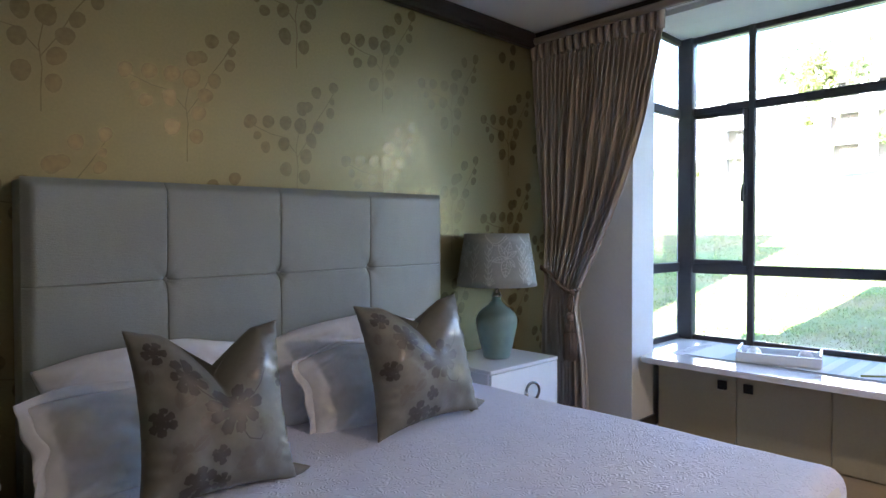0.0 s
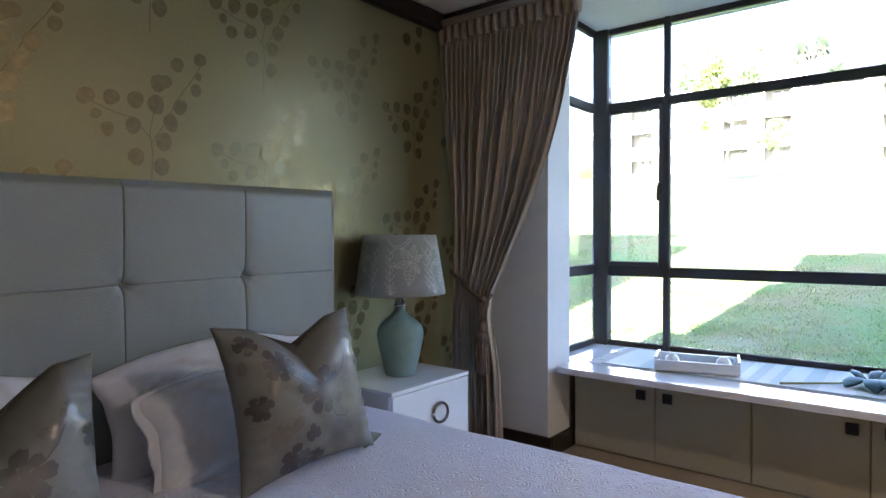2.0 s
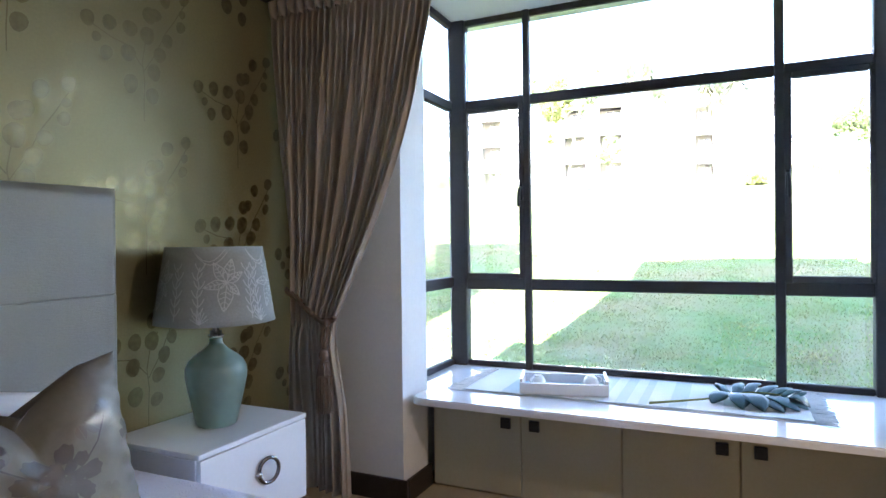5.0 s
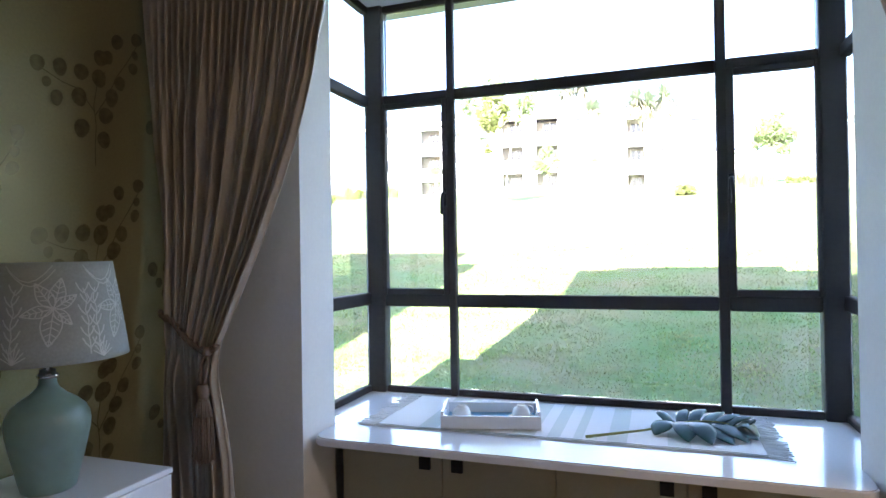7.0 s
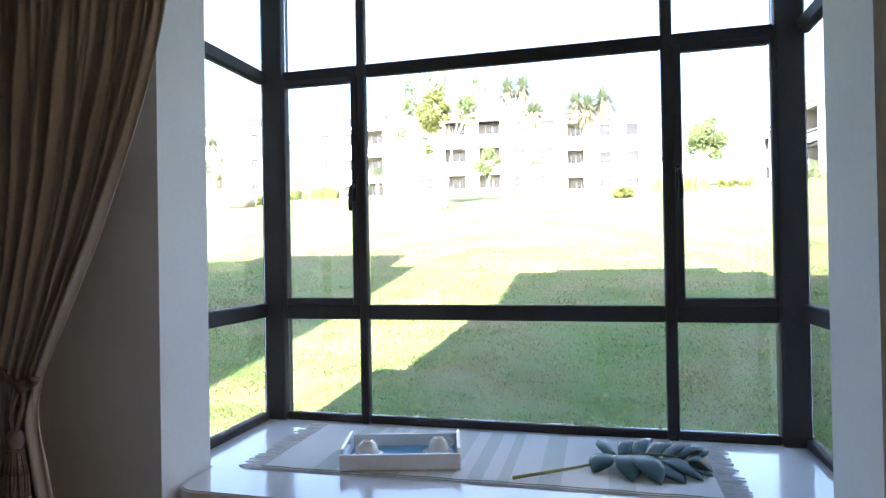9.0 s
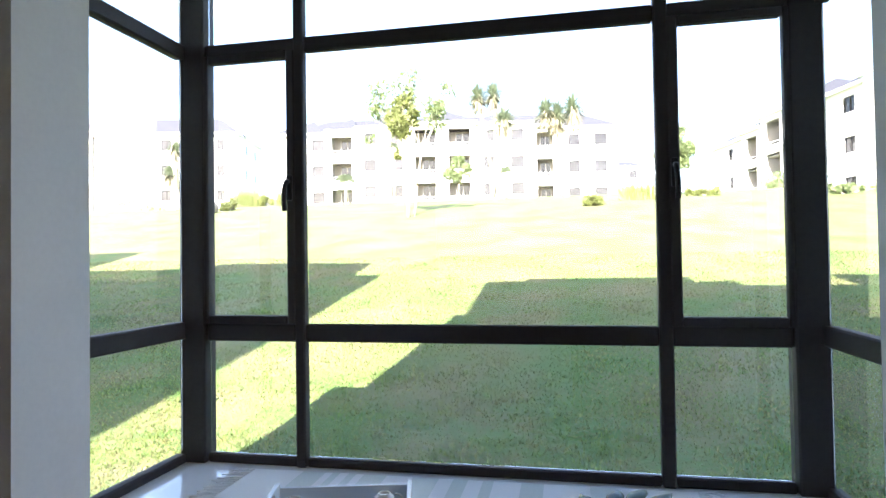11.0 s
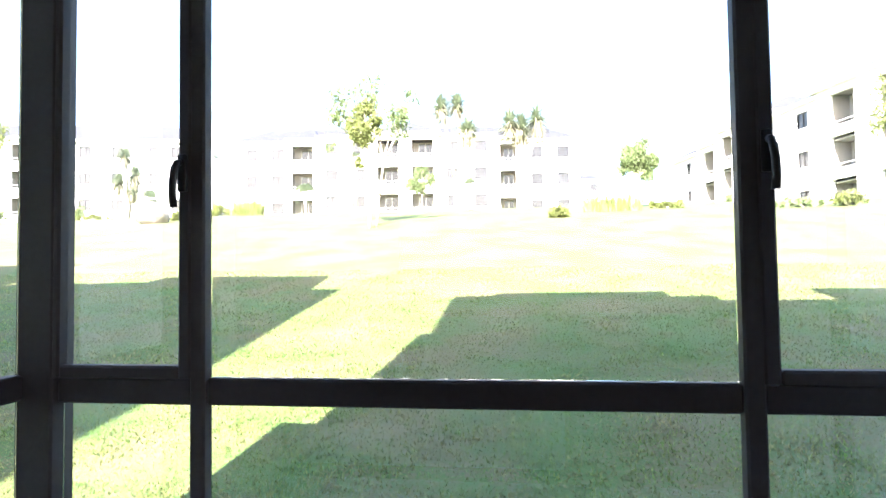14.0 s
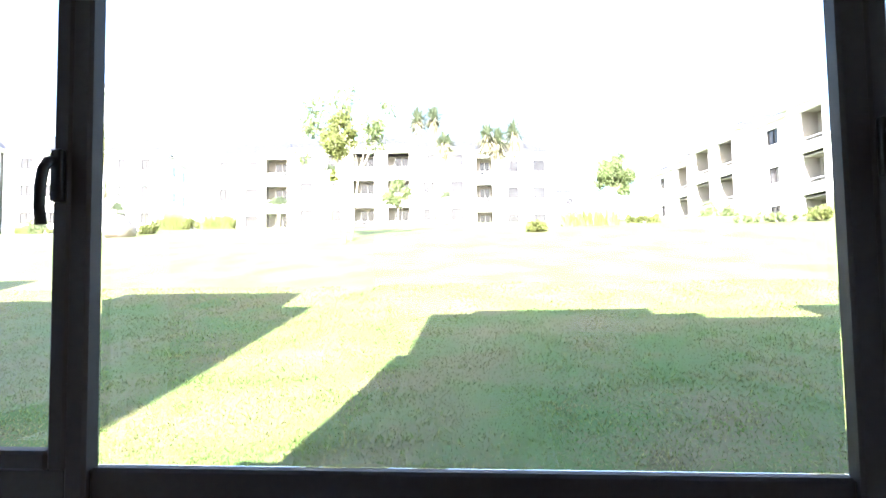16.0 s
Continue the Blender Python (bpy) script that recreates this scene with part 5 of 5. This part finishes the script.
def tree(at, height, crown, count, leaf_size, label, mat, seed, trunk_r=0.1, lean=0.0):
    rn = random.Random(seed)
    base = Vector((at[0], at[1], ground_z(at[0]) - 0.05))
    t = thing("tree", base, label, "tree", "trees on the lawn")
    bm = bmesh.new()
    fork = base + Vector((0, lean, height * 0.42))
    tube(bm, base, base + (fork - base) * 0.5 + Vector((0, 0.04, 0)), trunk_r, trunk_r * 0.8)
    tube(bm, base + (fork - base) * 0.5 + Vector((0, 0.04, 0)), fork, trunk_r * 0.8, trunk_r * 0.6)
    blobs = []
    for dx, dy, dz, r in crown:
        p = base + Vector((dx, dy, dz))
        k = fork + (p - fork) * 0.55 + Vector((rn.uniform(-0.1, 0.1), rn.uniform(-0.1, 0.1), 0.1))
        tube(bm, fork, k, trunk_r * 0.5, trunk_r * 0.28, 7)
        tube(bm, k, p, trunk_r * 0.28, trunk_r * 0.08, 6)
        for _ in range(3):
            tube(bm, k, p + Vector((rn.uniform(-r, r), rn.uniform(-r, r), rn.uniform(-r, r))) * 0.7, trunk_r * 0.16, trunk_r * 0.05, 5)
        for _ in range(4):
            blobs.append((p.x + rn.uniform(-r, r) * 0.6, p.y + rn.uniform(-r, r) * 0.6, p.z + rn.uniform(-r, r) * 0.6, r * rn.uniform(0.5, 0.85)))
    part("trunk", bm, M["bark"], t, "pale branching trunk", smooth=True)
    vs, fs = leaf_cloud(rn, blobs, count, leaf_size)
    raw("crown", vs, fs, mat, parent=t)
    return t


def yucca(at, trunks, label, seed, size=0.75):
    """trunks: (bend points..., last is the head), as offsets from the base."""
    rn = random.Random(seed)
    base = Vector((at[0], at[1], ground_z(at[0]) - 0.05))
    t = thing("yucca_tree", base, label, "tree", "trees on the lawn")
    bm = bmesh.new()
    gv, gf, dv, df = [], [], [], []
    for path in trunks:
        pts = [base] + [base + Vector(p) for p in path]
        for i, (p, q) in enumerate(zip(pts, pts[1:])):
            tube(bm, p, q, 0.14 - 0.02 * i, 0.13 - 0.02 * i, 8)
        head = pts[-1]
        for vs, fs, n, lo, hi, down in ((gv, gf, 260, -0.35, 1.4, 0.35), (dv, df, 150, -1.45, -0.4, 0.4)):
            for _ in range(n):
                el, az = rn.uniform(lo, hi), rn.uniform(0, 6.283)
                d = Vector((math.cos(el) * math.cos(az), math.cos(el) * math.sin(az), math.sin(el)))
                w = d.cross(Vector((0, 0, 1))).normalized() * 0.036
                p = head + Vector((0, 0, rn.uniform(-0.5, 0.15) * size))
                length = size * rn.uniform(0.7, 1.1)
                midp = p + d * length * 0.55
                tip = p + d * length - Vector((0, 0, down * length * 0.4))
                k = len(vs)
                vs += [p - w * 0.6, p + w * 0.6, midp + w, midp - w, tip]
                fs += [(k, k + 1, k + 2, k + 3), (k + 3, k + 2, k + 4)]
    part("trunk", bm, M["bark"], t, "bare grey trunk", smooth=True)
    raw("crown", gv, gf, M["yucca"], "spiky green blades", parent=t)
    raw("dry_leaves", dv, df, M["thatch"], "hanging dry leaves", parent=t)
    return t


def palm(at, height, label, seed, size=0.9):
    rn = random.Random(seed)
    base = Vector((at[0], at[1], ground_z(at[0]) - 0.05))
    t = thing("palm_tree", base, label, "tree", "trees on the lawn")
    bm = tube(bmesh.new(), base, base + Vector((0, 0.05, height)), 0.11, 0.09, 9)
    part("trunk", bm, M["bark"], t, smooth=True)
    vs, fs = [], []
    head = base + Vector((0, 0.05, height))
    for _ in range(34):
        az, el = rn.uniform(0, 6.283), rn.uniform(-0.2, 1.2)
        for s in range(9):
            k = s / 8
            p = head + Vector((math.cos(az) * math.cos(el), math.sin(az) * math.cos(el), math.sin(el) - 0.75 * k * k)) * size * k
            side = Vector((-math.sin(az), math.cos(az), 0))
            for sg in (1, -1):
                tip = p + (side * sg * 0.22 + Vector((0, 0, -0.12))) * size
                n = len(vs)
                vs += [p, p + Vector((math.cos(az) * 0.06, math.sin(az) * 0.06, 0.08)) * size, tip]
                fs.append((n, n + 1, n + 2))
    raw("crown", vs, fs, M["yucca"], parent=t)
    return t


def bush(at, rx, ry, hgt, label, mat, seed, count=900, size=0.09, category="bush"):
    rn = random.Random(seed)
    z = ground_z(at[0]) - 0.04
    t = thing("bush", (at[0], at[1], z), label, category, "bushes along the lawn")
    blobs = []
    for _ in range(16):
        a, r = rn.uniform(0, 6.283), rn.random() ** 0.5
        blobs.append((at[0] + rx * 0.7 * r * math.cos(a), at[1] + ry * 0.8 * r * math.sin(a), z + hgt * rn.uniform(0.25, 0.75) * (1 - 0.4 * r * r), hgt * rn.uniform(0.22, 0.34)))
    vs, fs = leaf_cloud(rn, blobs, count, size)
    for v in vs:
        v.z = max(v.z, z)
    raw("foliage", vs, fs, mat, parent=t)
    bm = bmesh.new()
    for i in range(5):
        a = i * 1.257
        tube(bm, (at[0], at[1], z), (at[0] + rx * 0.5 * math.cos(a), at[1] + ry * 0.5 * math.sin(a), z + hgt * 0.6), 0.03, 0.01, 5)
    part("stems", bm, M["bark"], t)
    return t


def reeds(at, ry, hgt, label, seed, count=420):
    rn = random.Random(seed)
    z = ground_z(at[0]) - 0.04
    t = thing("ornamental_grass", (at[0], at[1], z), label, "grass clump", "bushes along the lawn")
    vs, fs = [], []
    for _ in range(count):
        x, y = at[0] + rn.uniform(-0.4, 0.4), at[1] + rn.uniform(-ry, ry)
        a, l = rn.uniform(0, 6.283), hgt * rn.uniform(0.6, 1.1)
        n = len(vs)
        vs += [Vector((x, y - 0.03, z)), Vector((x, y + 0.03, z)), Vector((x + 0.35 * l * math.cos(a), y + 0.35 * l * math.sin(a), z + l))]
        fs.append((n, n + 1, n + 2))
    raw("blades", vs, fs, M["leaf_yellow"], parent=t)
    return t


tree((28.1, 7.85), 5.4, ((0.2, 0.6, 4.2, 0.45), (0, 0.2, 4.5, 0.45), (0.1, -0.2, 4.05, 0.42), (-0.2, 0.6, 3.75, 0.42), (0, 0.15, 3.5, 0.4), (0.1, 0.25, 4.0, 0.45), (0.1, 0.4, 2.6, 0.2)), 4200, 0.08, "tree with a dense yellow-green crown and pale trunk", M["leaf_yellow"], 21, 0.08)
tree((28.5, 7.7), 6.0, ((0, 1.3, 4.9, 0.65), (0.2, 0.5, 5.4, 0.65), (0, -0.8, 4.7, 0.65), (-0.2, -1.2, 4.2, 0.5), (0.1, 1.7, 4.4, 0.55), (0, -0.6, 3.9, 0.6), (0.1, 0.0, 5.4, 0.6), (0, -1.5, 5.1, 0.4), (0, 1.8, 3.3, 0.3)), 2300, 0.085, "slender tree with a thin airy crown", M["leaf"], 22, 0.05, lean=-0.3)
yucca((42, 6.1), (((0, 0.1, 2.0), (0, 0.5, 4.6), (0, 0.85, 6.5)), ((0.1, -0.2, 2.5), (0, -0.25, 5.0), (0.1, -0.1, 6.6)), ((0, -0.2, 2.4), (0, -0.5, 4.2), (0, -0.75, 5.0))), "tall yucca with spiky heads and dry skirts", 31, 1.0)
yucca((42, 1.95), (((0, 0.0, 2.2), (0, 0.4, 4.0), (0, 0.85, 5.35)), ((0.1, -0.1, 2.4), (0, -0.5, 4.2), (0.1, -0.75, 5.5)), ((0, 0.2, 2.4), (0, 0.2, 4.2), (0, 0.2, 5.0))), "tall yucca with spiky heads and dry skirts", 32, 1.15)
yucca((42, 27.7), (((0, 0.1, 1.5), (0, 0.2, 4.3)), ((0, 0.0, 1.3), (0, -0.5, 3.0)), ((0, 0.2, 1.3), (0, 0.7, 2.6)), ((0.2, 0, 1.0), (0.2, -0.2, 2.0))), "yucca with many spiky heads", 33, 0.75)
palm((42, 15.6), 1.6, "small palm on a short trunk", 41, 0.85)
palm((42, 12.35), 3.6, "slim palm on a tall thin trunk", 42, 0.55)
palm((42, 5.25), 1.75, "small palm on a thin trunk", 43, 0.6)
palm((42, 26.2), 1.6, "small palm beside a yucca", 44, 0.8)
tree((42, 8.2), 2.5, ((0, 0.5, 1.7, 0.5), (0, -0.5, 1.8, 0.5), (0.1, 0, 2.3, 0.5), (0, 0.1, 1.4, 0.4)), 2600, 0.08, "small round-headed tree before a house", M["leaf"], 23, 0.06)
tree((36, -3.45), 3.6, ((0, 0.42, 2.2, 0.55), (0, -0.42, 2.3, 0.55), (0.1, 0, 2.9, 0.55), (0, 0.5, 2.8, 0.4), (0, -0.5, 1.8, 0.4), (0, 0.1, 2.3, 0.5)), 6500, 0.085, "leafy green tree on two trunks", M["leaf"], 24, 0.08)
tree((35, -15.6), 7.2, ((0, 0.8, 5.0, 1.1), (0, -0.6, 5.2, 1.2), (0, 0, 6.2, 1.0), (0, 1.4, 4.0, 0.8), (0, -1.5, 4.3, 1.0)), 2600, 0.13, "tree with yellow-green leaves near a house", M["leaf_yellow"], 25, 0.13)
tree((40, 37.2), 8.0, ((0, 0.8, 5.5, 1.2), (0, -1.0, 5.8, 1.1), (0, 0, 6.9, 1.1), (0, -1.6, 4.9, 0.8), (0, 1.8, 6.2, 1.0)), 2600, 0.13, "tree with thin yellow leaves beside a house", M["leaf_yellow"], 26, 0.13)
for i, (x, y, rx, ry, hg, mat) in enumerate(((30.2, 0.56, 0.42, 0.5, 0.62, "leaf_yellow"), (42, 37.6, 0.7, 1.1, 1.4, "leaf"), (42, 31.5, 0.6, 0.9, 1.3, "leaf"), (41.5, 20.8, 0.5, 0.75, 0.85, "leaf_yellow"), (36, 20.3, 0.4, 0.6, 0.8, "leaf_yellow"), (40, 28.4, 0.4, 1.6, 0.4, "leaf_yellow"), (35, -4.6, 0.5, 0.9, 0.6, "leaf_yellow"), (44, -10.6, 0.8, 1.6, 1.2, "leaf"), (33, -11.4, 0.6, 0.7, 0.9, "leaf_yellow"))):
    bush((x, y), rx, ry, hg, "rounded garden bush with yellow-green leaves" if mat == "leaf_yellow" else "rounded dark green garden bush", M[mat], 60 + i)
bush((33, -9.8), 0.5, 2.4, 0.42, "low clipped hedge along the lawn", M["leaf"], 80, 1600, category="hedge")
bush((46, -14.0), 0.5, 3.0, 0.35, "low clipped hedge along the lawn", M["leaf"], 81, 1600, category="hedge")
for i, (x, y, ry, hg) in enumerate(((42, 22.7, 1.1, 1.35), (41.5, 19.2, 1.0, 1.25), (33.5, -1.9, 1.2, 0.95), (44, 33.9, 0.8, 0.9))):
    reeds((x, y), ry, hg, "clump of tall yellow-green garden grass", 90 + i)
b = bmesh.new()
bmesh.ops.create_icosphere(b, subdivisions=4, radius=1.0)
for v in b.verts:
    v.co *= 1 + 0.22 * noise.noise(v.co * 1.3) + 0.06 * noise.noise(v.co * 4)
    v.co = Vector((34 + v.co.x * 0.7, 20.75 + v.co.y * 0.85, ground_z(34) + 0.42 + v.co.z * 0.62))
solid("boulder", b, M["rock"], "large pale boulder on the lawn", "rock", smooth=True)
